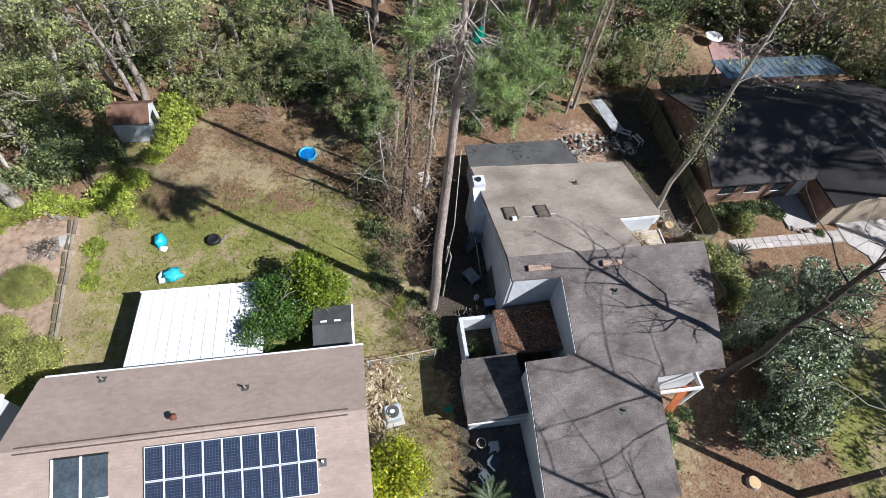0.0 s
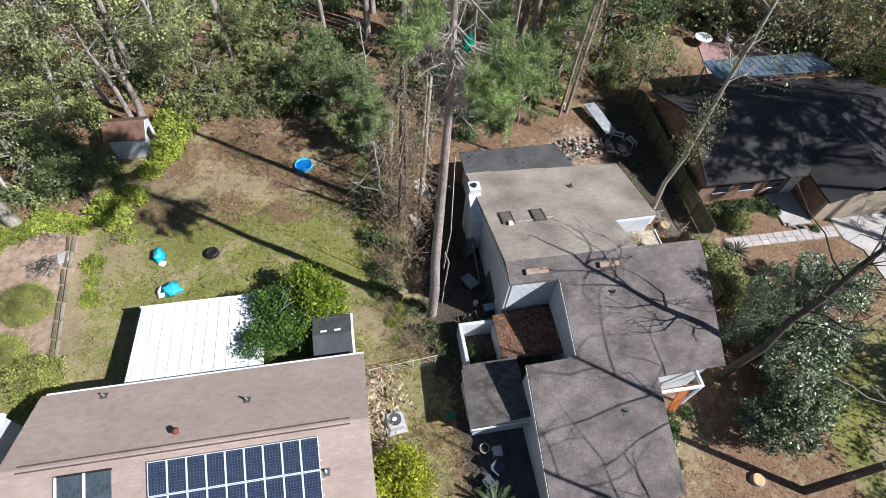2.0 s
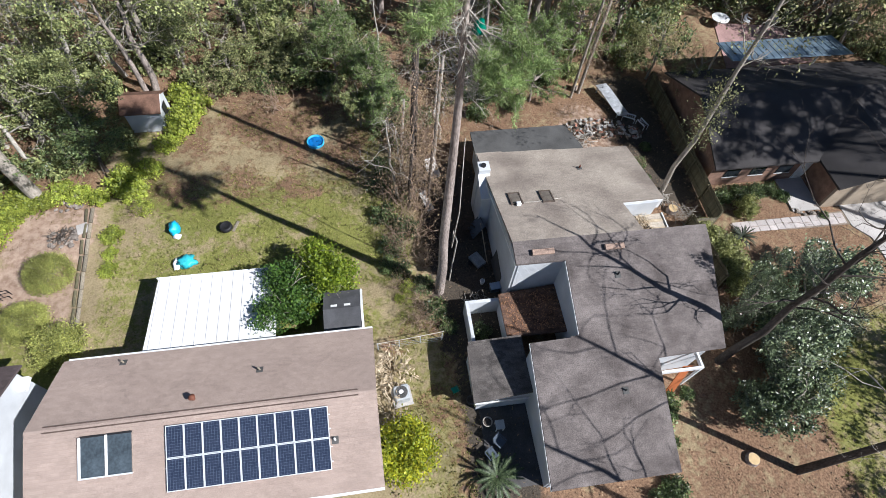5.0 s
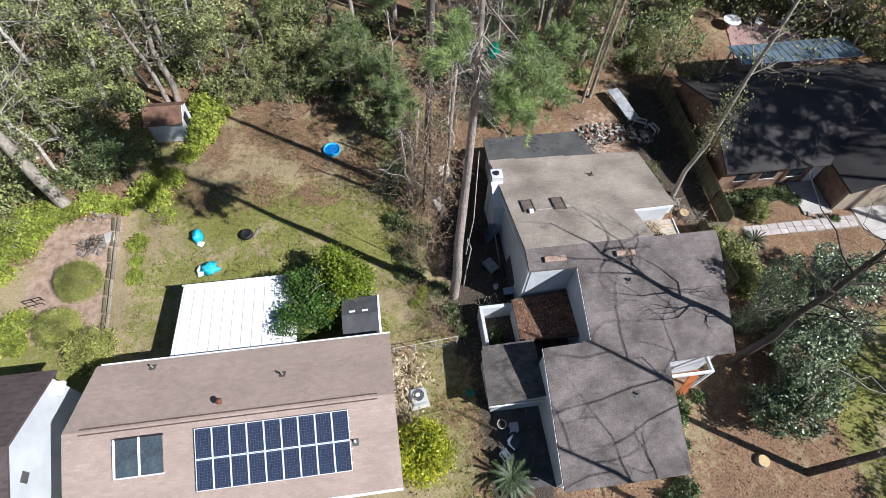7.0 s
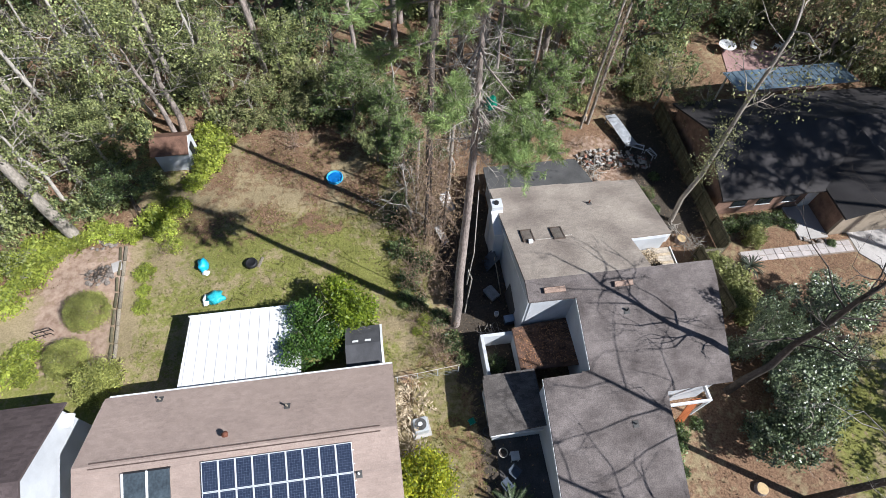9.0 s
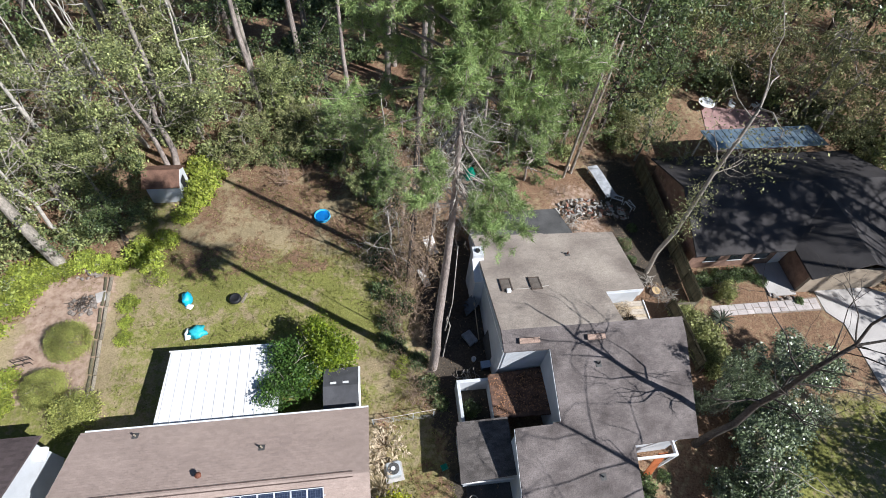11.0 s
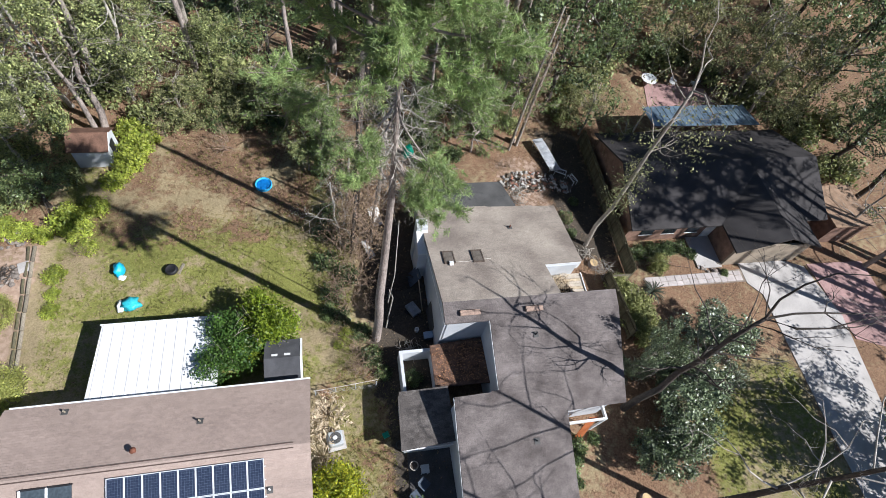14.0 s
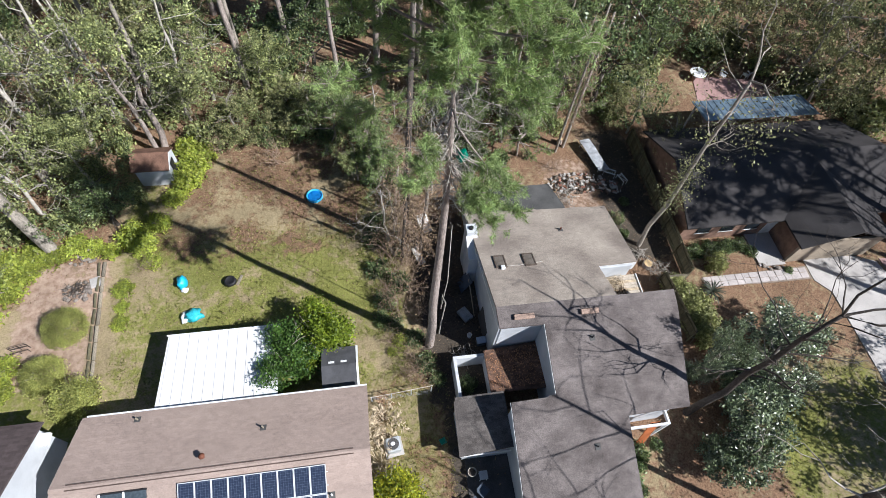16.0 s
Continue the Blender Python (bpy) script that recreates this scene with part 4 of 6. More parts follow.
# metal roof ribs and walls details of the brick house
for i in range(18):
    x = 29.05 + i * 0.6
    part("rib", slab([(x, 30.4), (x + 0.12, 30.4), (x + 0.12, 32.95), (x, 32.95)], lambda a, b: zT(a, b) + 0.035, 0.03), M_tin, tin)
for px in (29.3, 34, 39.1):
    part("post", boxed(px, px + 0.12, 32.7, 32.82, 0, 2.95), M_trim, house_c)
M_glass = mat("dark_window_glass", (0.02, 0.025, 0.03), 0.08, 0.2, 1, 10, 0.1, 0, spec=0.6)
for x in (25.2, 27.2, 29.3):
    w = part("window", boxed(x, x + 1.1, 20.86, 20.895, 0.9, 2.2), M_glass, house_c, "dark window pane")
    part("frame", boxed(x - 0.07, x + 1.17, 20.84, 20.858, 0.82, 0.9), M_trim, w)
door = part("door", boxed(31.0, 31.9, 20.86, 20.895, 0.05, 2.1), M_trim, house_c, "pale front door")
part("porch_floor", boxed(29.8, 31.95, 17.9, 20.85, 0, 0.12), M_concrete, house_c)
brick_wall = thing("brick_wing", label="sunlit brown brick end wall of the garage wing", category="garage")
part("wall", boxed(42.0, 45.5, 19.6, 23.6, 0, 2.5), M_brick, brick_wall)
M_brick_tan = mat("tan_brick", (0.30, 0.20, 0.13), 0.85, 0.3, 2, 30, 0.25, 0.3)
part("coping", boxed(41.85, 45.65, 19.45, 23.75, 2.5, 2.62), M_brick_tan, brick_wall, "brown brick coping edge")

# ---- back yard things ----
def blob(name, at, size, material, seed, parent, squash=0.5, rough=0.18, label=""):
    """A lumpy closed shape such as a sack or a folded sheet."""
    bm = bmesh.new()
    bmesh.ops.create_icosphere(bm, subdivisions=3, radius=1)
    for v in bm.verts:
        k = 1 + rough * 2 * noise.noise(v.co * 1.7 + Vector((seed, 0, 0))) + rough * noise.noise(v.co * 4 + Vector((0, seed, 0)))
        v.co = Vector((v.co.x * size[0] * k, v.co.y * size[1] * k, max(v.co.z, -squash) * size[2] * k))
    ob = part(name, bm, material, parent, label, True)
    ob.matrix_basis = pose(at[0], at[1], at[2] + size[2] * squash)
    return ob


M_cyan = mat("cyan_plastic_sheet", (0.03, 0.42, 0.62), 0.35, 0.15, 3, 20, 0.1, 0.3)
M_teal = mat("teal_tarpaulin", (0.05, 0.45, 0.52), 0.4, 0.25, 3, 20, 0.15, 0.5)
M_straw = mat("bleached_dry_stalk", (0.52, 0.42, 0.29), 0.9, 0.3, 3, 20, 0.3, 0.2)
bm = bmesh.new()
prof = [(0.50, 0.03), (0.56, 0.2), (0.60, 0.24), (0.64, 0.22), (0.63, 0.0)]
rings = [[bm.verts.new((r * math.cos(i * math.pi / 18), r * math.sin(i * math.pi / 18), z)) for i in range(36)] for r, z in prof]
for a, b in zip(rings, rings[1:]):
    for i in range(36):
        bm.faces.new((a[i], a[(i + 1) % 36], b[(i + 1) % 36], b[i]))
bm.faces.new(rings[0][::-1])
bmesh.ops.recalc_face_normals(bm, faces=bm.faces)
part("rim", bm, mat("pale_blue_rim", (0.06, 0.42, 0.72), 0.4, 0.1, 2, 20, 0.05, 0.0), pool, "lighter blue moulded rim", True)

sack = thing("blue_sack", (-13.08, 20.96, 0), label="bright blue filled plastic sack on the grass", category="sack")
blob("bag", (0, 0, 0), (0.36, 0.48, 0.42), M_cyan, 3, sack)
blob("cloth", (0.22, -0.55, 0), (0.24, 0.2, 0.13), M_trim, 5, sack, label="white crumpled sheet")
tarp = thing("teal_tarpaulin", (-12.07, 18.35, 0), label="crumpled teal tarpaulin on the lawn", category="tarpaulin")
blob("sheet", (0, 0, 0), (0.62, 0.42, 0.3), M_teal, 8, tarp, rough=0.3)
blob("sheet", (-0.55, -0.1, 0), (0.25, 0.4, 0.2), M_trim, 9, tarp, rough=0.3, label="white folded end")
pot = thing("black_pot", (-9.77, 20.7, 0), label="round black plastic pot on the lawn", category="pot")
bm = bmesh.new()
prof = [(0.30, 0.0), (0.42, 0.18), (0.40, 0.36), (0.30, 0.42), (0.28, 0.40), (0.05, 0.38)]
rings = [[bm.verts.new((r * math.cos(i * math.pi / 12), r * math.sin(i * math.pi / 12), z)) for i in range(24)] for r, z in prof]
for a, b in zip(rings, rings[1:]):
    for i in range(24):
        bm.faces.new((a[i], a[(i + 1) % 24], b[(i + 1) % 24], b[i]))
bm.faces.new(rings[-1])
bm.faces.new(rings[0][::-1])
bmesh.ops.recalc_face_normals(bm, faces=bm.faces)
part("bowl", bm, M_black, pot, smooth=True)
bd = thing("scrap_board", (-9.2, 20.85, 0.01), 70, label="scrap brown board beside the black pot", category="board")
part("board", boxed(-0.42, 0.42, -0.1, 0.1, 0, 0.05, bevel=0.01), M_wood_gray, bd)

# garden shed with a gable roof
gs = thing("garden_shed", label="small white garden shed with a rusty brown roof among shrubs", category="shed")
gz = lambda x, y: 2.65 - 0.62 * abs(y - 31.1)
part("body", boxed(-17.0, -14.55, 30.1, 32.1, 0, 1.95), M_white_wall, gs)
part("gable_wall", gable_end(-14.56, 30.1, 32.1, 31.1, 1.9, gz(0, 30.1) - 0.07, gz(0, 32.1) - 0.07, 2.57, 0.06), M_white_wall, gs)
M_shed_roof = mat("rusty_brown_roofing", (0.17, 0.095, 0.065), 0.85, 0.4, 1.6, 25, 0.3, 0.4)
part("roof", slab([(-17.2, 29.9), (-14.4, 29.9), (-14.4, 31.1), (-17.2, 31.1)], gz, 0.06), M_shed_roof, gs)
part("roof", slab([(-17.2, 31.1), (-14.4, 31.1), (-14.4, 32.3), (-17.2, 32.3)], gz, 0.06), M_shed_roof, gs)
# Black panel paints the dark inside of a doorway; the wall stays closed.
part("door", boxed(-14.5, -14.46, 30.7, 31.4, 0.1, 1.75), M_black, gs, "black panel painted as a dark open doorway")
part("trim_board", wall_panel((-14.38, 29.9), (-14.38, 31.1), 0, 0.1, 0.1, 0.03), M_trim, gs)
for v in gs.children[-1].data.vertices:
    v.co.z += gz(0, v.co.y) - 0.1

# garden edging, stones and bench on the soil
rng = np.random.default_rng(5)
edging = thing("garden_edging", label="weathered timber edging between garden and lawn", category="edging")
for i in range(7):
    y0 = 14.6 + i * 1.25
    x0 = -17.85 - 0.085 * (y0 - 14.6)
    p = part("timber", boxed(-0.09, 0.09, 0, 1.18, 0, 0.16, bevel=0.02), M_wood_gray, edging)
    p.matrix_basis = pose(x0, y0, 0, 0, 0, 5 + rng.normal())
    p = part("timber", boxed(-0.07, 0.07, 0, 1.1, 0, 0.12, bevel=0.02), M_wood_green, edging)
    p.matrix_basis = pose(x0 - 0.34, y0 + 0.1, 0, 0, 0, 5 + rng.normal() * 2)
M_stone = mat("mottled_field_stone", (0.24, 0.205, 0.175), 0.85, 0.35, 4, 25, 0.3, 0.5, rand=0.3)


def stone(seed):
    bm = bmesh.new()
    bmesh.ops.create_icosphere(bm, subdivisions=1, radius=1)
    for v in bm.verts:
        v.co *= 1 + 0.35 * noise.noise(v.co * 1.3 + Vector((seed * 3.1, 0, 0)))
        v.co.z *= 0.6
    me = bpy.data.meshes.new("stone")
    bm.to_mesh(me)
    bm.free()
    me.materials.append(M_stone)
    return me


stone_meshes = [stone(i) for i in range(5)]


M_chunk_white = mat("broken_plaster", (0.48, 0.455, 0.415), 0.9, 0.2, 3, 20, 0.2, 0.2)
M_chunk_red = mat("broken_brick", (0.34, 0.17, 0.12), 0.9, 0.3, 3, 20, 0.2, 0.2)
M_chunk_dark = mat("dirty_rubble", (0.13, 0.105, 0.08), 0.9, 0.3, 3, 20, 0.2, 0.2)
M_chunk_gray = mat("gray_concrete_chunk", (0.36, 0.33, 0.30), 0.9, 0.3, 3, 20, 0.2, 0.2)


def mesh_from(bm, name, material):
    me = bpy.data.meshes.new(name)
    bm.to_mesh(me)
    bm.free()
    me.materials.append(material)
    return me


def stone_heap(label, cx, cy, rx, ry, n, lo, hi, seed, high=0.0, mixed=False):
    rng = np.random.default_rng(seed)
    h = thing("stone_heap", label=label, category="stones")
    for i in range(n):
        a, r = rng.uniform(0, 6.28), rng.uniform(0, 1) ** 0.6
        s = rng.uniform(lo, hi)
        o = part("stone", rubble_meshes[int(rng.integers(12))] if mixed else stone_meshes[i % 5], None, h)
        o.matrix_basis = pose(cx + rx * r * math.cos(a), cy + ry * r * math.sin(a), s * 0.35 + high * (1 - r) * rng.uniform(0, 1), rng.uniform(-20, 20), rng.uniform(-20, 20), rng.uniform(0, 360)) @ Matrix.Diagonal((s, s * rng.uniform(0.6, 1), s * 0.9, 1))
    return h


rubble_meshes = []
for i in range(12):
    tone = (M_chunk_white, M_chunk_red, M_chunk_dark, M_chunk_gray)[(0, 1, 2, 3, 0, 2, 3, 1, 2, 0, 3, 2)[i]]
    rngs = np.random.default_rng(300 + i)
    bm = boxed(-0.9, 0.9, -0.6, 0.6, -0.4, 0.4)
    for v in bm.verts:
        v.co += Vector(rngs.normal(size=3)) * 0.2
    rubble_meshes.append(mesh_from(bm, "rubble", tone))
stone_heap("ring of rough stones on the bare soil", -19.9, 21.0, 1.0, 0.8, 34, 0.1, 0.22, 1)
stone_heap("few dark stones by the lime shrubs", -20.2, 23.6, 1.0, 0.4, 12, 0.1, 0.22, 2)
stone_heap("few dark boulders at the end of the porch walk", 30.9, 18.0, 1.1, 0.5, 14, 0.12, 0.26, 12)
slabst = thing("paving_slab", (-18.95, 21.7, 0), 20, label="pale flat stone slab on the soil", category="slab")
part("slab", boxed(-0.34, 0.34, -0.4, 0.4, -0.02, 0.08, bevel=0.02), M_concrete, slabst)
bench = thing("garden_bench", (-22.5, 16.85, 0), 12, label="low dark metal bench frame in the garden", category="bench")
for a in ((-0.75, 0.75, -0.02, 0.02, 0.4, 0.44), (-0.75, 0.75, 0.38, 0.42, 0.4, 0.44), (-0.75, 0.75, 0.4, 0.44, 0.75, 0.79)):
    part("rail", boxed(*a), M_black, bench)
for x in (-0.75, 0.0, 0.71):
    part("leg", boxed(x, x + 0.04, -0.02, 0.02, 0, 0.44), M_black, bench)
    part("leg", boxed(x, x + 0.04, 0.38, 0.42, 0, 0.79), M_black, bench)
bench.scale = (0.7, 0.7, 0.7)

# ---- side yard between the houses ----
ac = thing("air_conditioner", (0.6, 8.15, 0), 8, label="gray outdoor air conditioning unit on a pale slab", category="air conditioner")
M_acgray = mat("gray_ac_metal", (0.42, 0.44, 0.45), 0.5, 0.15, 3, 20, 0.08, 0.1)
part("slab", boxed(-0.55, 0.55, -0.6, 0.5, -0.02, 0.07, bevel=0.01), M_concrete, ac)
part("case", boxed(-0.42, 0.42, -0.42, 0.42, 0.07, 0.78, bevel=0.06), M_acgray, ac)
bm = bmesh.new()
bmesh.ops.create_cone(bm, cap_ends=True, segments=24, radius1=0.34, radius2=0.34, depth=0.03, matrix=pose(0, 0, 0.795))
part("fan_grille", bm, M_roll_roof, ac, "dark round fan grille")
for k in range(6):
    part("grille_bar", boxed(-0.33, 0.33, -0.006, 0.006, 0.812, 0.824), M_black, ac).matrix_basis = pose(0, 0, 0, 0, 0, k * 30)
blob("hub", (-0.03, 0.02, 0.80), (0.14, 0.12, 0.05), M_trim, 2, ac, rough=0.0, label="pale fan hub")


def dry_clump(x, y, n, h, seed, label):
    rng = np.random.default_rng(seed)
    d = thing("dry_plant", (x, y, 0), label=label, category="plant")
    tb = Tubes()
    cen = []
    for i in range(n):
        a, r = rng.uniform(0, 6.28), rng.uniform(0, 0.5)
        t = Vector((math.cos(a) * rng.uniform(0.3, 0.9), math.sin(a) * rng.uniform(0.3, 0.9), h * rng.uniform(0.6, 1)))
        s = Vector((math.cos(a) * r, math.sin(a) * r, -0.02))
        tb.add([s, s.lerp(s + t, 0.6) + Vector((0, 0, 0.1)), s + t], [0.022, 0.018, 0.01], 4)
        cen.append(s + t * 0.9)
    part("stalk", tb.mesh("dry_stalks", M_straw), M_straw, d)
    part("foliage", quads_mesh("dry_leaves", leaves(rng, [tuple(c) for c in cen], 0.14, 7, 0.34, aspect=0.3), M_straw), M_straw, d, "bleached hanging dry leaves")


dry_clump(0.15, 9.7, 26, 1.3, 3, "clump of bleached dry ginger stalks by the wall")
dry_clump(-0.2, 7.3, 18, 1.1, 4, "clump of bleached dry stalks beside the house")
dry_clump(0.35, 9.0, 14, 0.8, 6, "low clump of dry stalks")
wf = thing("wire_fence", label="low wire fence with a pale top rail across the side yard", category="fence")
tb = Tubes()
tb.add([(-0.6, 11.05, 0.95), (1.0, 11.15, 0.93), (3.4, 11.35, 0.95)], [0.022] * 3, 5)
part("rail", tb.mesh("fence_rail", M_twig), M_twig, wf)
for x in (-0.5, 0.75, 2.0, 3.3):
    part("post", boxed(x - 0.025, x + 0.025, 11.06 + 0.05 * x, 11.11 + 0.05 * x, 0, 0.96), M_acgray, wf)
for z in (0.2, 0.45, 0.7):
    part("wire", boxed(-0.5, 3.3, 11.1, 11.106, z, z + 0.008), M_acgray, wf)


def fan_palm(name, x, y, n, length, width, seed, label, leaf, z0=0.5):
    """A rosette of stiff arching fronds, each with two rows of leaflets."""
    rng = np.random.default_rng(seed)
    p = thing(name, (x, y, 0), label=label, category="palm")
    tb = Tubes()
    tb.add([(0, 0, -0.05), (0, 0, z0)], [0.2, 0.17], 9)
    part("trunk", tb.mesh(name + "_stem", M_bark_dark), M_bark_dark, p)
    for i in range(n):
        a = i * 2.4
        lift = rng.uniform(0.15, 1.15)
        L = length * rng.uniform(0.8, 1.1)
        q, d, pts = Vector((0, 0, z0)), Vector((math.cos(a), math.sin(a), lift)).normalized(), []
        out = []
        side = Vector((-math.sin(a), math.cos(a), 0))
        for s in range(26):
            pts.append(q.copy())
            if s > 1:
                w = width * math.sin(math.pi * (s + 1) / 28) ** 0.6
                for sg in (-1, 1):
                    tip = q + side * sg * w + d * w * 0.55 + Vector((0, 0, 0.18 * w))
                    b0, b1 = q - d * 0.034, q + d * 0.034
                    out.append([b0, b1, tip])
            d = (d + Vector((0, 0, -0.04))).normalized()
            q = q + d * (L / 26)
        me = quads_mesh(name + "_frond", np.array([[tuple(v) for v in t] for t in out]), leaf, 3)
        part("frond", me, leaf, p)
    return p


M_frond = leafmat("dark_frond", (0.10, 0.13, 0.06), (0.03, 0.05, 0.02), 0.5, 0.12, 0.3, 0.15)
M_frond2 = leafmat("gray_green_frond", (0.07, 0.08, 0.05), (0.03, 0.04, 0.025), 0.6, 0.1, 0.3, 0.2)
fan_palm("sago_palm", 5.05, 3.2, 22, 1.5, 0.15, 3, "sago palm with a rosette of stiff dark fronds", M_frond)
fan_palm("yucca", 24.98, 16.2, 26, 1.05, 0.07, 4, "spiky gray-green yucca by the garden path", M_frond2, 0.15)

# potted rings, chair and bins in the shaded court
def ring_pot(x, y, r, label, material):
    p = thing("planter_pot", (x, y, 0), label=label, category="pot", group="pots by the shaded court")
    bm = bmesh.new()
    prof = [(r * 0.75, 0.0), (r, 0.35), (r * 1.08, 0.36), (r * 1.08, 0.40), (r * 0.88, 0.40), (r * 0.85, 0.3)]
    rings = [[bm.verts.new((q * math.cos(i * math.pi / 10), q * math.sin(i * math.pi / 10), z)) for i in range(20)] for q, z in prof]
    for a, b in zip(rings, rings[1:]):
        for i in range(20):
            bm.faces.new((a[i], a[(i + 1) % 20], b[(i + 1) % 20], b[i]))
    bm.faces.new(rings[0][::-1])
    bmesh.ops.recalc_face_normals(bm, faces=bm.faces)
    part("rim", bm, material, p, smooth=True)
    bm = bmesh.new()
    bmesh.ops.create_circle(bm, cap_ends=True, segments=20, radius=r * 0.86, matrix=pose(0, 0, 0.31))
    part("soil", bm, M_bark_dark, p)


M_clay = mat("pale_clay", (0.40, 0.37, 0.32), 0.8, 0.2, 4, 20, 0.15, 0.1)
ring_pot(5.1, 6.05, 0.26, "round pale pot in the shade of the house", M_clay)
ring_pot(4.4, 7.35, 0.24, "round dark pot at the corner of the side roof", M_roll_roof)
M_bluegray = mat("blue_gray_plastic", (0.085, 0.105, 0.135), 0.5, 0.2, 3, 20, 0.1, 0.1)


def chair(x, y, turn, material, label):
    c = thing("patio_chair", (x, y, 0), turn, label=label, category="chair")
    part("seat", boxed(-0.25, 0.25, -0.25, 0.25, 0.40, 0.45, bevel=0.01), material, c)
    b = part("backrest", boxed(-0.25, 0.25, -0.03, 0.03, 0, 0.5, bevel=0.01), material, c)
    b.matrix_basis = pose(0, 0.25, 0.44, -12, 0, 0)
    for sx in (-0.22, 0.22):
        for sy in (-0.22, 0.22):
            part("leg", boxed(sx - 0.02, sx + 0.02, sy - 0.02, sy + 0.02, 0, 0.40), material, c)
    for sx in (-0.27, 0.27):
        part("armrest", boxed(sx - 0.03, sx + 0.03, -0.24, 0.26, 0.62, 0.65), material, c)
    return c


chair(5.55, 4.9, 40, M_bluegray, "blue-gray plastic patio chair in the shaded court")
chair(5.0, 4.35, 120, M_bluegray, "blue-gray plastic patio chair in the shaded court")
gch = chair(3.6, 8.05, 200, mat("green_plastic", (0.02, 0.28, 0.20), 0.4, 0.2, 3, 20, 0.1, 0), "small green plastic chair on shaded grass")
gch.scale = (0.65, 0.65, 0.65)
tbl = thing("patio_table", (5.7, 5.75, 0), label="small gray patio table in the shade", category="table")
part("tabletop", boxed(-0.25, 0.25, -0.25, 0.25, 0.62, 0.66, bevel=0.015), M_acgray, tbl)
for sx in (-0.2, 0.2):
    for sy in (-0.2, 0.2):
        part("leg", boxed(sx - 0.02, sx + 0.02, sy - 0.02, sy + 0.02, 0, 0.62), M_trim, tbl)
# Floor colour set near black to carry the shade of the court.
M_dark_court = mat("shade_toned_paving", (0.085, 0.08, 0.078), 0.9, 0.3, 1.0, 15, 0.2, 0.2)
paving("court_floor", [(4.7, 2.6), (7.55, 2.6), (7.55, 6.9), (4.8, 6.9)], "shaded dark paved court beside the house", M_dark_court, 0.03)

# clutter in the alley behind the tall pine
M_sheet = mat("pale_board", (0.55, 0.53, 0.50), 0.6, 0.25, 3, 15, 0.2, 0.2)
M_sheet2 = mat("gray_metal_sheet", (0.30, 0.32, 0.34), 0.4, 0.3, 2, 15, 0.2, 0.1, metal=0.4)
for x, y, w, h, tilt, turn, m_, lab in ((4.6, 23.6, 0.42, 1.5, -55, 20, M_sheet, "pale weathered board lying against brush"), (3.9, 20.8, 0.26, 1.4, -62, 25, M_sheet, "pale narrow board leaning among dead vines"),
                                        (7.3, 15.35, 0.9, 1.7, 8, 92, M_roll_roof, "dark panel leaning against the white wall"), (6.3, 18.6, 0.5, 1.4, 30, 100, M_bluegray, "blue-gray sheet standing in the alley")):
    s = thing("scrap_sheet", (x, y, 0.03), turn, label=lab, category="sheet")
    part("sheet", boxed(-w, w, -0.02, 0.02, 0, h, bevel=0.004), m_, s).matrix_basis = pose(0, 0, 0.02, tilt, 0, 0)
bin_ = thing("storage_bin", (7.1, 14.2, 0), 5, label="pale blue plastic storage bin by the wall", category="bin")
part("body", boxed(-0.3, 0.3, -0.22, 0.22, 0, 0.5, bevel=0.03), M_bluegray, bin_)
part("lid", boxed(-0.33, 0.33, -0.25, 0.25, 0.5, 0.56, bevel=0.02), mat("pale_blue_lid", (0.32, 0.42, 0.55), 0.5, 0.1, 3, 20, 0.1, 0), bin_, "pale blue lid")
cube = thing("paint_bucket", (6.4, 14.75, 0), label="small white bucket in the dark alley", category="bucket")
bm = bmesh.new()
bmesh.ops.create_cone(bm, cap_ends=True, segments=16, radius1=0.13, radius2=0.16, depth=0.34, matrix=pose(0, 0, 0.17))
part("pail", bm, M_trim, cube)
part("lid", boxed(-0.1, 0.1, -0.1, 0.1, 0.341, 0.36, bevel=0.008), M_acgray, cube)
cart = thing("garden_cart", (6.3, 16.2, 0), 30, label="gray metal garden cart in the shaded alley", category="cart")
part("tray", boxed(-0.35, 0.35, -0.5, 0.5, 0.35, 0.6, bevel=0.03), M_sheet2, cart)
for sx in (-0.38, 0.38):
    bm = bmesh.new()
    bmesh.ops.create_cone(bm, cap_ends=True, segments=18, radius1=0.2, radius2=0.2, depth=0.07, matrix=pose(sx, 0.2, 0.2, 0, 90, 0))
    part("wheel", bm, M_black, cart)
part("handle", boxed(-0.02, 0.02, -1.0, -0.5, 0.56, 0.6), M_black, cart)
part("leg", boxed(-0.03, 0.03, -0.4, -0.34, 0, 0.35), M_black, cart)
pole = thing("wooden_pole", label="long pale wooden pole lying along the wall", category="pole")
tb = Tubes()
tb.add([(6.9, 18.6, 1.1), (7.0, 16.2, 0.06)], [0.035, 0.035], 7)
part("pole", tb.mesh("pole", M_straw), M_straw, pole)
vine = thing("hanging_vine", label="pale looping vine hanging beside the pine trunk", category="vine")
tb = Tubes()
tb.add([(4.35, 15.2, 0), (4.4, 15.15, 2.2), (4.55, 15.3, 4.4), (4.35, 15.5, 5.2), (4.25, 15.2, 4.0), (4.45, 15.2, 7.5), (4.4, 15.6, 12.5)], [0.05, 0.045, 0.045, 0.045, 0.04, 0.03, 0.015], 6)
part("stem", tb.mesh("vine_stem", M_twig), M_twig, vine)

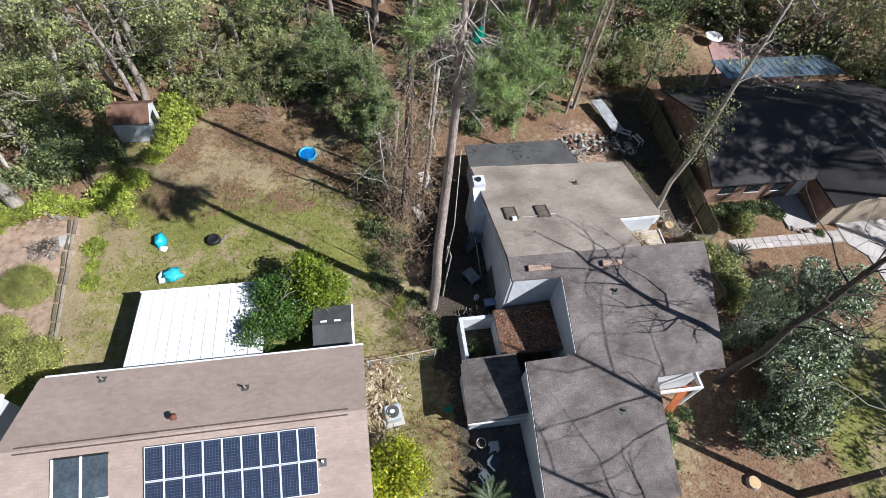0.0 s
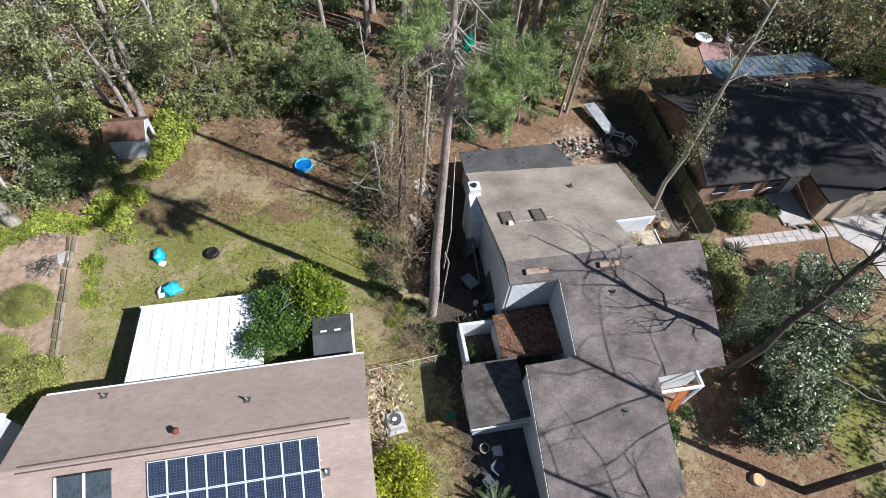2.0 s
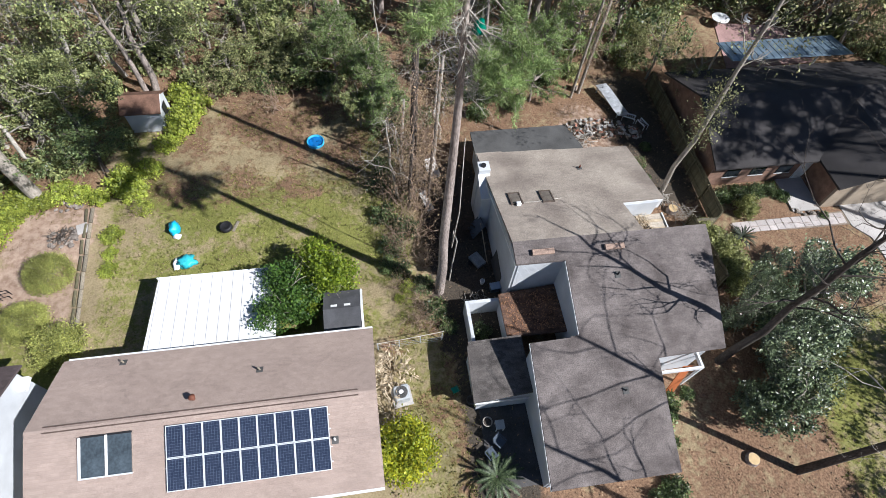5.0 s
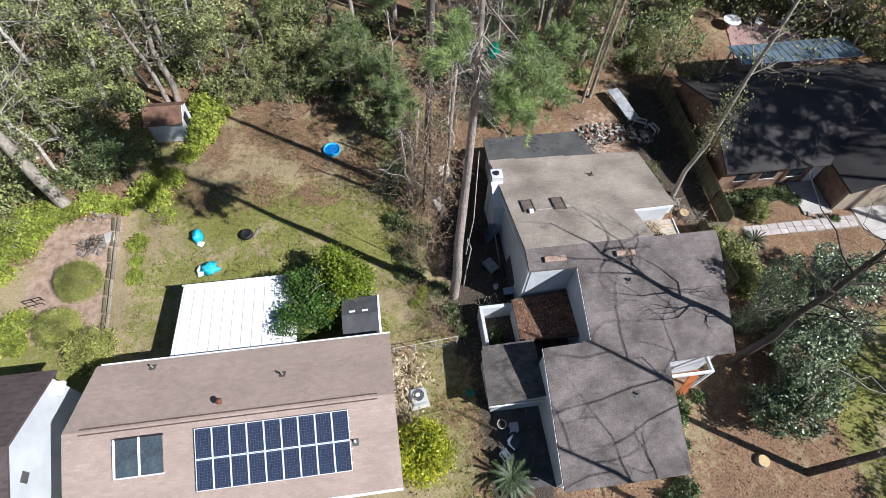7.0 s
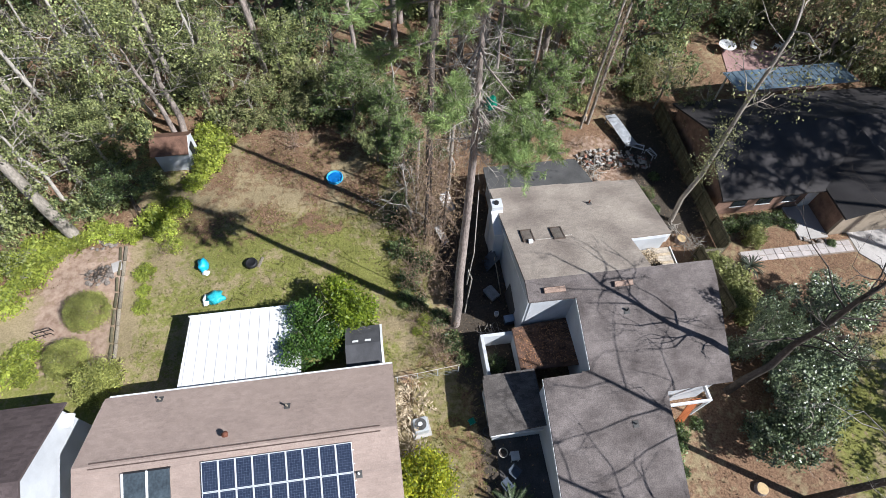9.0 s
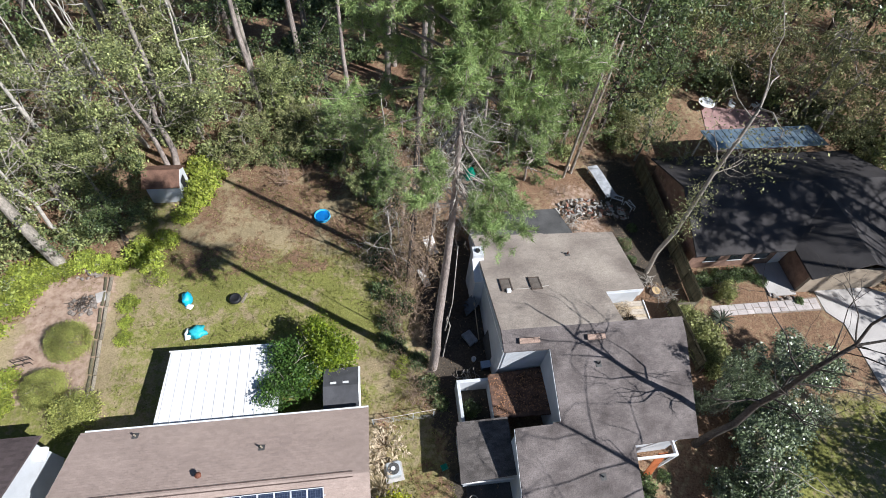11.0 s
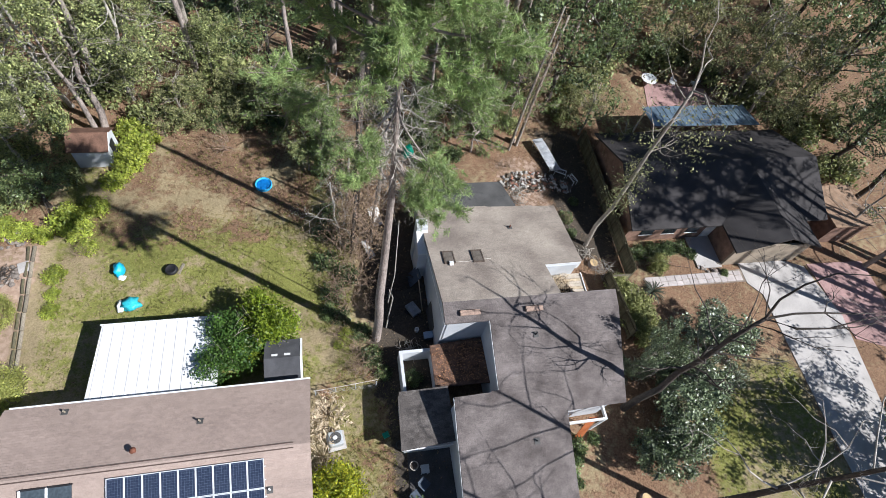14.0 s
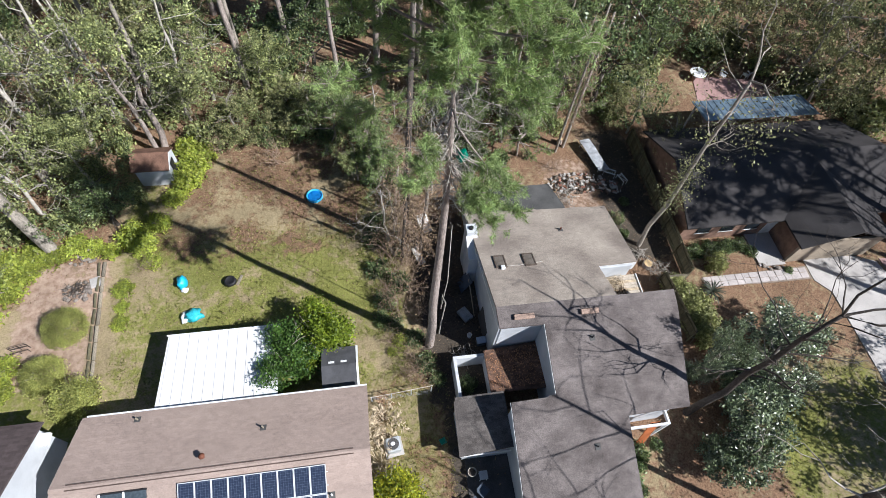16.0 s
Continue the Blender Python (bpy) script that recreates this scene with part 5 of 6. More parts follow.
# ---- behind and beside the gray-roofed house ----
def fence_run(label, x0, y0, x1, y1, h, material, width=0.15, seed=1):
    rng = np.random.default_rng(seed)
    f = thing("board_fence", label=label, category="fence")
    L = math.hypot(x1 - x0, y1 - y0)
    turn = math.degrees(math.atan2(y1 - y0, x1 - x0))
    f.matrix_basis = pose(x0, y0, 0, 0, 0, turn)
    for z in (0.4, h - 0.35):
        part("rail", boxed(0, L, 0.021, 0.07, z, z + 0.09), material, f)
    n = int(L / 2.4) + 1
    for i in range(n + 1):
        part("post", boxed(i * L / n - 0.05, i * L / n + 0.05, 0.071, 0.16, 0, h - 0.05), material, f)
    me = None
    for i in range(int(L / width)):
        if me is None:
            o = part("board", boxed(0, width - 0.012, -0.01, 0.015, 0, h, bevel=0.004), material, f)
            me = o.data
        else:
            o = part("board", me, None, f)
        o.matrix_basis = pose(i * width, rng.normal() * 0.004, 0.0, 0, 0, 0) @ Matrix.Diagonal((1, 1, 1 + rng.normal() * 0.012, 1))
    return f


fence_run("mossy weathered board fence along the brick house", 23.35, 17.4, 23.5, 31.5, 1.75, M_wood_green, seed=2)
fence_run("weathered board fence end behind the hedge", 21.75, 12.7, 21.3, 17.5, 1.6, M_wood_green, seed=3)
fence_run("low weathered board fence across the passage", 21.4, 17.4, 23.3, 17.35, 1.1, M_wood_gray, seed=4)

M_plank = mat("pale_worn_plank", (0.52, 0.45, 0.36), 0.85, 0.25, 2, 20, 0.25, 0.2, rand=0.2)
M_leaf_darkbrown = leafmat("dark_dead_leaves", (0.10, 0.065, 0.04), (0.04, 0.028, 0.02), 0.8, 0.1, 0.1)
M_vine_dark = mat("dark_vine_stem", (0.09, 0.07, 0.055), 0.9, 0.3, 3, 20, 0.3, 0.2)
deck = thing("wooden_deck", label="raised weathered deck of pale planks behind the house", category="deck")
for i in range(12):
    part("plank", boxed(14.85, 17.75, 14.12 + i * 0.2, 14.12 + i * 0.2 + 0.18, 3.55, 3.59), M_plank if i % 3 else M_straw, deck)
for x in (14.95, 16.3, 17.6):
    part("joist", boxed(x, x + 0.08, 14.12, 16.5, 3.4, 3.549), M_wood_gray, deck)
    part("post", boxed(x, x + 0.1, 14.15, 14.25, 0, 3.399), M_wood_gray, deck)
    part("post", boxed(x, x + 0.1, 16.3, 16.4, 0, 3.399), M_wood_gray, deck)
part("side_rail", boxed(17.7, 17.76, 14.12, 16.5, 3.592, 3.68), M_trim, deck, "pale edge rail")
rngd = np.random.default_rng(14)
heap = [(rngd.uniform(14.95, 16.7), rngd.uniform(14.9, 16.4), 3.62 + abs(rngd.normal()) * 0.12) for i in range(150)]
tagged(part("straw_litter", quads_mesh("straw_litter", leaves(rngd, heap, 0.1, 12, 0.13, 0.4, 0.3), M_straw), None), "bleached straw and dead leaves heaped on the deck", "litter", kind="stuff")
dead_vine = thing("dead_vine", (16.1, 14.7, 3.59), label="dark dead vine heaped on the deck", category="plant")
cen = [(rngd.normal() * 0.4, rngd.normal() * 0.3, abs(rngd.normal()) * 0.22) for i in range(50)]
part("foliage", quads_mesh("dead_vine_leaves", leaves(rngd, cen, 0.1, 16, 0.12), M_leaf_darkbrown), None, dead_vine)
tb = Tubes()
for i in range(10):
    tb.add([(rngd.normal() * 0.4, rngd.normal() * 0.3, 0.0), (rngd.normal() * 0.4, rngd.normal() * 0.3, 0.3)], [0.02, 0.01], 4)
part("stem", tb.mesh("dead_vine_stems", M_vine_dark), M_vine_dark, dead_vine)

M_cut = mat("fresh_cut_wood", (0.58, 0.42, 0.22), 0.8, 0.15, 4, 30, 0.1, 0.1)


def stump(x, y, r, h, seed):
    s = thing("tree_stump", (x, y, 0), label="sawn tree stump with a pale fresh cut top", category="stump", group="tree stumps")
    bm = bmesh.new()
    bmesh.ops.create_cone(bm, cap_ends=True, segments=20, radius1=r * 1.2, radius2=r, depth=h + 0.1, matrix=pose(0, 0, h / 2 - 0.05))
    for v in bm.verts:
        v.co.xy *= 1 + 0.14 * noise.noise(Vector((v.co.x * 3, v.co.y * 3, seed)))
    part("trunk", bm, M_bark, s)
    bm = bmesh.new()
    bmesh.ops.create_circle(bm, cap_ends=True, segments=20, radius=r * 0.97, matrix=pose(0, 0, h + 0.006))
    for v in bm.verts:
        v.co.xy *= 1 + 0.14 * noise.noise(Vector((v.co.x * 3, v.co.y * 3, seed)))
    part("cut_face", bm, M_cut, s, "pale sawn wood face")


stump(19.22, 2.28, 0.33, 0.22, 1)
stump(20.9, 18.95, 0.34, 0.35, 2)
stump(17.3, 31.9, 0.2, 0.5, 3)

stone_heap("heap of pale rubble and broken bricks behind the house", 17.6, 27.3, 2.5, 1.1, 210, 0.06, 0.19, 4, 0.45, True)
stone_heap("scattered rubble beside the metal sheet", 20.3, 26.6, 1.1, 0.7, 50, 0.06, 0.2, 6, 0.25, True)
sheet = thing("metal_sheet", (19.6, 29.75, 0), 0, label="long pale gray plastic sheet propped on the rubble", category="sheet")
bm = bmesh.new()
for i in range(9):
    t = i / 8
    x, y, z = -0.35 + 0.95 * t, 1.7 - 3.4 * t, 0.72 - 0.2 * t + 0.05 * math.sin(t * 6)
    for w in (-0.48, 0.48):
        bm.verts.new((x + w, y + w * 0.15, z))
bm.verts.ensure_lookup_table()
for i in range(8):
    bm.faces.new([bm.verts[k] for k in (2 * i, 2 * i + 1, 2 * i + 3, 2 * i + 2)])
bmesh.ops.solidify(bm, geom=bm.faces[:], thickness=0.03)
part("panel", bm, mat("pale_gray_plastic", (0.68, 0.70, 0.73), 0.4, 0.2, 2, 12, 0.12, 0.1), sheet, smooth=True)
for lx, ly in ((-0.6, 1.5), (0.2, 1.5), (0.2, -1.4), (0.9, -1.4)):
    part("leg", boxed(lx - 0.03, lx + 0.03, ly - 0.03, ly + 0.03, 0, 0.55), M_acgray, sheet)
lad = thing("metal_rack", (20.75, 27.6, 0.12), -35, label="open aluminium rack lying on rubble", category="rack", group="metal racks on the rubble")
for sx in (-0.22, 0.22):
    part("side_rail", boxed(sx - 0.03, sx + 0.03, -0.9, 0.9, 0.3, 0.36), M_alu, lad)
for i in range(6):
    part("rung", boxed(-0.19, 0.19, -0.75 + i * 0.3, -0.71 + i * 0.3, 0.31, 0.35), M_alu, lad)
for sx in (-0.22, 0.22):
    part("foot", boxed(sx - 0.03, sx + 0.03, -0.9, -0.84, -0.14, 0.3), M_alu, lad)
    part("foot", boxed(sx - 0.03, sx + 0.03, 0.84, 0.9, -0.14, 0.3), M_alu, lad)

lad.matrix_basis = pose(20.6, 27.9, 0.2, 0, 0, 62) @ Matrix.Diagonal((1.0, 0.55, 1.0, 1))
copy_thing(lad, pose(21.5, 27.2, 0.12, 0, 0, 20)).scale = (0.9, 0.5, 1.0)


def brush_pile(x, y, r, n, seed, label, material=None, h=0.45):
    rng = np.random.default_rng(seed)
    b = thing("brush_pile", (x, y, 0), label=label, category="brush pile")
    tb = Tubes()
    for i in range(n):
        a, q = rng.uniform(0, 6.28), rng.uniform(0, r)
        c = Vector((math.cos(a) * q, math.sin(a) * q, rng.uniform(0.02, h)))
        d = Vector((rng.normal(), rng.normal(), rng.normal() * 0.25)).normalized() * rng.uniform(0.3, 0.9)
        c.z = max(c.z, abs(d.z) * 0.6 + 0.01)
        tb.add([c - d * 0.6, c + Vector(rng.normal(size=3)) * 0.05, c + d * 0.6], [0.014, 0.018, 0.008], 4)
    tb.add([(-r * 0.5, 0, 0.0), (r * 0.5, 0, 0.02)], [0.03, 0.02], 4)
    part("twig", tb.mesh("brush", material or M_twig), material or M_twig, b)


brush_pile(-20.1, 21.1, 0.75, 46, 16, "dark sticks piled among the stones", M_bark_dark, h=0.3)
brush_pile(16.3, 25.8, 0.9, 60, 3, "pile of pale dead twigs behind the house")
brush_pile(21.4, 18.4, 1.0, 60, 4, "heap of gray cut branches by the fence", M_bark_gray, h=0.7)
brush_pile(20.6, 19.9, 0.6, 30, 5, "few bleached branches at the tree foot")
brush_pile(6.1, 18.8, 1.0, 90, 7, "heap of brown dead vines in the alley", M_vine_dark, h=0.8)
brush_pile(5.7, 13.4, 0.7, 40, 6, "dead branches on the court wall side", h=0.6)
rt = thing("patio_table", (33.2, 39.2, 0), label="round white patio table on the rear patio", category="table")
bm = bmesh.new()
bmesh.ops.create_cone(bm, cap_ends=True, segments=28, radius1=0.8, radius2=0.8, depth=0.05, matrix=pose(0, 0, 0.73))
part("tabletop", bm, M_trim, rt)
part("leg", boxed(-0.05, 0.05, -0.05, 0.05, 0, 0.705), M_trim, rt)
chair(35.9, 39.0, 30, M_trim, "white garden chair on the rear patio")
chair(38.3, 38.9, 200, M_trim, "white garden chair on the rear patio")

bag = thing("green_bag", (4.1, 14.3, 18.9), label="dark green bag caught in the dead pine branches", category="bag")
blob("sack", (0, 0, 0), (0.22, 0.22, 0.3), mat("dark_green_plastic", (0.0, 0.16, 0.10), 0.4, 0.2, 4, 20, 0.1, 0.1), 12, bag)
tb = Tubes()
tb.add([(-0.45, -0.1, -0.05), (0.05, 0, 0.1)], [0.05, 0.03], 5)
part("stub", tb.mesh("stub", M_twig), M_twig, bag)


# ---- trees and shrubs ----
tall_pine = place(pine("tall_pine", 11, 28.6, 22.0, 5.2, 0.28, "tall pine with a bare trunk and dead lower branches", (16.2, 22.8), limbs=74, per=46, width=0.010, dead=100, short=(0.5, 0.42), low=((18.7, -54, 2.5), (18.2, -62, 2.2), (19.2, -42, 2.7), (18.2, -46, 2.0), (18.7, -58, 2.9), (19.0, -30, 2.2), (21.6, -112, 3.4), (21.2, -104, 3.8), (21.8, 170, 3.4), (21.4, -94, 4.4))), 3.6, 14.5)
rear_pine = place(pine("pine_tree", 12, 26, 18.6, 3.9, 0.25, "pine tree standing in leaf litter behind the house", (15, 20), limbs=36, per=10, width=0.026, dead=4, twigs=4, short=(0.45, 0.9)), -9.5, 40.0)
# Unseen pines east of the driveway, added to shade the charcoal roof.
for x, y, t, s in ((48.6, 11.1, 20, 1.0), (47.8, 15.2, 250, 1.0), (50.5, 15, 100, 1.0), (52.5, 10, 200, 1.02), (55.5, 12.5, 300, 1.0), (45.6, 10.0, 80, 0.98)):
    put(rear_pine, x, y, 0, t, s * 1.12)
for x, y, s, t in ((9.5, 38, 0.95, 40), (14, 45, 1.0, 120), (3, 47, 1.1, 200), (-6, 45, 1.05, 300), (12.2, 32.5, 0.62, 222), (16.2, 34.6, 0.66, 111), (9.6, 33.8, 0.6, 75), (-1.5, 38.5, 0.85, 10), (6.8, 50, 1.2, 80), (6, 43, 1.15, 35), (10, 47, 1.15, 95), (0, 49.5, 1.15, 155), (12, 51, 1.15, 215), (-6, 53, 1.15, 15), (-13.5, 52, 1.1, 190), (1.5, 52, 1.1, 310), (8.0, 41.0, 1.1, 50), (12.4, 37.4, 1.05, 160), (15.6, 40.0, 1.1, 250), (18.6, 43.0, 1.1, 340), (5.0, 39.0, 1.1, 100), (20.4, 39.0, 1.05, 200), (10.8, 43.6, 1.15, 290), (2.2, 43.4, 1.1, 30), (15.0, 36.2, 1.05, 75), (26, 45, 0.9, 70), (29.5, 48, 0.95, 20), (22.5, 38, 0.85, 140)):
    put(rear_pine, x, y, 0, t, s)
young_pine = place(pine("young_pine", 17, 7.0, 1.6, 2.4, 0.09, "young pine with low green needle branches", limbs=34, per=10, width=0.022, twigs=5), 13.2, 30.8)
for x, y, t, s in ((17.4, 34.4, 60, 1.15), (8.9, 31.6, 130, 0.8), (0.6, 30.0, 200, 0.9), (-1.9, 33.2, 280, 1.0), (11.4, 35.4, 20, 1.1), (1.6, 27.6, 320, 0.75)):
    put(young_pine, x, y, 0, t, s)
pale_tree = place(bare_tree("pale_trunk_tree", 21, 16.4, 0.17, 2.6, M_bark_gray, M_bark_gray, "slender pale-barked tree with thin leafy branches", 0.68, 8, crown=(M_leaf_olive, 2, 0.16), heads=((-0.35, 0.2, 1, 5.0), (0.55, 0.35, 0.8, 4.6), (0.25, -0.6, 0.7, 3.4)), thin=0.62), 20.9, 20.8)
place(bare_tree("bare_tree", 22, 14.8, 0.225, 4.0, M_bark_dark, M_bark_dark, "large leafless tree with dark trunk and twiggy branches", 0.5, 12, 4, heads=((-0.1, 0.6, 0.8, 4.8), (0.8, -0.7, 0.35, 5.0), (0.6, -0.05, 0.8, 4.6)), thin=0.72), 19.7, 7.9)
place(bare_tree("bare_tree", 29, 19, 0.21, 6.0, M_bark_dark, M_twig, "dark-trunked leafless tree in the front yard", 0.42, 11, 4), 21.5, 1.4)
place(bare_tree("bare_tree", 25, 18, 0.2, 5.5, M_bark_dark, M_twig, "leafless tree beyond the front yard", 0.42, 10, 4), 18.6, -3.4)
left_tree = place(bare_tree("thick_trunk_tree", 24, 20, 0.42, 4, M_bark_gray, M_twig, "thick gray trunk rising out of lime-green shrubs", 0.6, 7), -22.4, 24.7)
place(bare_tree("twin_trunk_tree", 26, 10.5, 0.27, 3.4, M_bark, M_bark_gray, "dark twin-trunked tree behind the garden shed", 0.45, 9, lean=(0.2, 0.5), crown=(M_leaf_mid, 14, 0.2), sway=0.15), -15.9, 34.0)
place(bare_tree("twin_trunk_tree", 27, 9.6, 0.21, 3.2, M_bark, M_bark_gray, "dark twin-trunked tree behind the garden shed", 0.45, 8, lean=(-0.5, 0.3), crown=(M_leaf_mid, 14, 0.2), sway=0.15), -16.45, 33.8)
for x, y, t, s in ((-17.2, 39.8, 30, 0.95), (-15.5, 44.2, 140, 0.9), (-20.5, 42, 200, 0.8), (-24.2, 31.6, 60, 0.85), (-27.5, 37, 310, 0.95), (-30, 45, 10, 1.0), (-11, 47, 100, 0.95), (-23, 49, 250, 1.0), (-33, 33, 130, 0.8), (-36, 41, 190, 0.9), (-28, 28, 75, 0.7)):
    put(left_tree, x, y, 0, t, s * 0.62, s)
dead_tree = place(bare_tree("dead_tree", 30, 10, 0.14, 3.6, M_twig, M_twig, "bleached leafless small tree in the wood edge", 0.3, 8, 3, lean=(-1.0, 0.3), bend=0.4, sway=0.22), -25.5, 29.5)
for x, y, t, s in ((-27.5, 30.5, 60, 1.35), (-24.5, 38.5, 130, 1.2), (-31.0, 27.5, 200, 1.2), (-20.5, 38, 310, 1.2), (-22.6, 27.2, 20, 1.1), (-26.0, 34.5, 90, 1.4), (-30.5, 36, 260, 1.4), (-28.8, 25.2, 170, 1.0), (5.4, 27.5, 80, 0.9), (2.0, 33.0, 10, 0.8), (-32.5, 31, 140, 1.35), (-21.5, 34.5, 240, 1.5), (-18.6, 36.5, 30, 1.4), (-24.0, 32.0, 300, 1.5), (-27.0, 27.0, 110, 1.3), (-14.6, 38.6, 190, 1.3), (1.9, 21.9, 15, 0.78), (2.2, 23.3, 340, 0.55)):
    put(dead_tree, x, y, 0, t, s)
twig_tree = place(bare_tree("twiggy_tree", 28, 13, 0.2, 5.0, M_bark_gray, M_twig, "leafless gray twiggy tree beside the driveway", 0.2, 13, 4), 45.5, 17.0)
put(twig_tree, 44.4, 20.4, 0, 220, 0.62)

# evergreen front yard
M_leaf_mag2 = leafmat("dark_evergreen_leaves", (0.24, 0.30, 0.14), (0.015, 0.03, 0.012), 0.36, 0.1, 0.8)
magnolia = place(broadleaf("magnolia", 31, 8.4, 3.3, 0.2, M_leaf_mag, M_bark_gray, 0.26, 480, 38, 0.03, "large magnolia with glossy dark leaves", aspect=0.5, tight=0.07, tilt=0.5), 24.3, 10.3)
magnolia.matrix_basis = pose(24.2, 9.8, 0) @ Matrix.Diagonal((0.8, 0.76, 0.74, 1))
put(magnolia, 27.6, 11.4, 0, 210, 0.62, 0.62)
put(magnolia, 26.3, 8.9, 0, 280, 0.5, 0.52)
put(magnolia, 20.9, 10.2, 0, 130, 0.48, 1.16)
put(magnolia, 22.9, 7.3, 0, 60, 0.52, 0.62)
evergreen = place(broadleaf("evergreen_tree", 32, 4.8, 2.5, 0.15, M_leaf_mag2, M_bark_gray, 0.25, 320, 38, 0.05, "dense dark evergreen tree in the front yard", aspect=0.5, tight=0.085, tilt=0.5), 21.3, 4.6)
evergreen.matrix_basis = pose(21.3, 4.6, 0) @ Matrix.Diagonal((0.72, 0.72, 0.9, 1))
put(evergreen, 22.6, 5.6, 0, 100, 0.45, 0.6)
M_leaf_citdark = leafmat("dark_citrus_leaves", (0.13, 0.23, 0.04), (0.035, 0.08, 0.018), 0.45, 0.3, 0.4)
M_leaf_citlime = leafmat("young_citrus_leaves", (0.36, 0.44, 0.04), (0.11, 0.18, 0.02), 0.45, 0.45)
tree_p = place(broadleaf("green_citrus_tree", 33, 4.1, 2.35, 0.12, M_leaf_citdark, M_bark_gray, 0.2, 260, 66, 0.12, "dense green citrus tree beside the patio cover"), -5.35, 14.2)
tree_p.matrix_basis = pose(-5.35, 14.2, 0) @ Matrix.Diagonal((0.84, 0.84, 0.95, 1))
tree_q = place(broadleaf("lime_leafed_tree", 34, 4.3, 2.2, 0.12, M_leaf_citlime, M_bark_gray, 0.2, 220, 60, 0.12, "lime-green leafy tree beside the patio cover"), -3.25, 15.0)
tree_q.matrix_basis = pose(-3.2, 15.0, 0) @ Matrix.Diagonal((0.86, 0.86, 0.95, 1))
citrus = place(shrub("lemon_tree", 35, 1.7, 3.5, M_leaf_yellow, 0.17, 190, 58, "yellow-green fruit tree in the side yard", "tree"), 0.45, 5.0)

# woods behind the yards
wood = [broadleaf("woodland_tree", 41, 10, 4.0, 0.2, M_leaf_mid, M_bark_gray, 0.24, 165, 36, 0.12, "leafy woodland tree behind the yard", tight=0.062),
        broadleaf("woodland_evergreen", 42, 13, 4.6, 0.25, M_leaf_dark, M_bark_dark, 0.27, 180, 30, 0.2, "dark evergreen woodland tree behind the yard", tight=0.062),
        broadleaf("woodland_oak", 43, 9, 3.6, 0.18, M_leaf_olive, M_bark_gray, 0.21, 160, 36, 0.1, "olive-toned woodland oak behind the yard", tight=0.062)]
wood.append(broadleaf("woodland_tree", 44, 10, 4.0, 0.2, M_leaf_mid, M_bark_gray, 0.2, 200, 42, 0.1, "leafy woodland tree behind the yard", tight=0.062))
home = [False, False, False, False]


def grow(k, x, y, s=1.0, sz=None, turn=0.0):
    if not home[k]:
        home[k] = True
        wood[k].matrix_basis = pose(x, y, 0, 0, 0, turn)
        return wood[k]
    return put(wood[k], x, y, 0, turn, s, sz)


for k, x, y in ((3, -23, 29.5), (1, -40, 24), (2, -24.5, 36.5), (0, -28, 36)):
    grow(k, x, y, 1, None, 40)
rng = np.random.default_rng(77)
for k, x, y, s, sz in ((3, -19.6, 29.0, 0.75, 0.7), (1, -18.3, 26.6, 0.55, 0.42), (3, -26.5, 27.5, 0.8, 0.7), (3, -22.5, 33.5, 0.75, 0.55), (3, -30, 31, 0.95, 0.9), (3, -14.2, 37.2, 0.75, 0.6), (3, -12.5, 39.5, 0.8, 0.8), (2, -10.3, 35.6, 0.62, 0.5),
                       (3, -8, 39.5, 0.75, 0.7), (1, -13, 44.5, 0.9, 0.8), (2, -4.2, 37, 0.65, 0.55), (1, -3.5, 41.5, 0.75, 0.7), (0, 0.8, 34.5, 0.5, 0.45), (1, 1.2, 31.2, 0.42, 0.5), (0, -0.4, 29.3, 0.4, 0.45),
                       (1, 21.0, 35.5, 1.0, 1.15), (1, 24.5, 42, 1.0, 1.05), (2, 33.5, 47, 1.0, 0.9), (2, 37.5, 46, 1.0, 1.0), (1, 28.5, 40.5, 0.6, 0.6), (2, 25.2, 34.8, 0.6, 0.5), (2, 23.8, 32.6, 0.55, 0.6), (2, 25.6, 29.2, 0.35, 0.6), (2, 41.8, 36.8, 1.05, 1.2), (2, 46.5, 34.5, 1.0, 1.1), (1, 30, 45, 1.0, 1.0), (1, 51, 31, 1.0, 1.2), (1, 50, 36, 1.1, 1.2), (2, 44, 41, 1.0, 1.0),
                       (2, 20.6, 40, 0.9, 0.9), (0, 17, 42, 0.8, 0.8),
                       # The last five evergreens stand out of view, added to shade the front yard.
                       (2, 42.0, 34.2, 0.85, 1.0), (2, 39.0, 43.0, 0.9, 1.0), (1, 47.5, 27.5, 0.9, 0.9), (1, 49, 24.0, 0.9, 1.0), (1, 58, 5, 1.1, 1.6), (1, 37.2, 1.0, 0.8, 0.85), (1, 40.2, 0.8, 1.0, 0.95), (1, 43.5, -1.6, 1.1, 1.15), (1, 39.5, -2.6, 1.0, 0.95)):
    grow(k, x, y, s, sz, rng.uniform(0, 360))
for y in (44.5, 49.5):
    for x in np.arange(-50, 62, 6.2):
        xx, yy = x + rng.uniform(-2, 2), y + rng.uniform(-1.8, 1.8)
        if (-3 < xx < 60 and yy < 47) or -15 < xx < 10:
            continue
        k = int(rng.choice(3, p=(0.4, 0.3, 0.3)))
        s = rng.uniform(0.8, 1.15)
        grow(k, xx, yy, s, s * rng.uniform(0.85, 1.25), rng.uniform(0, 360))


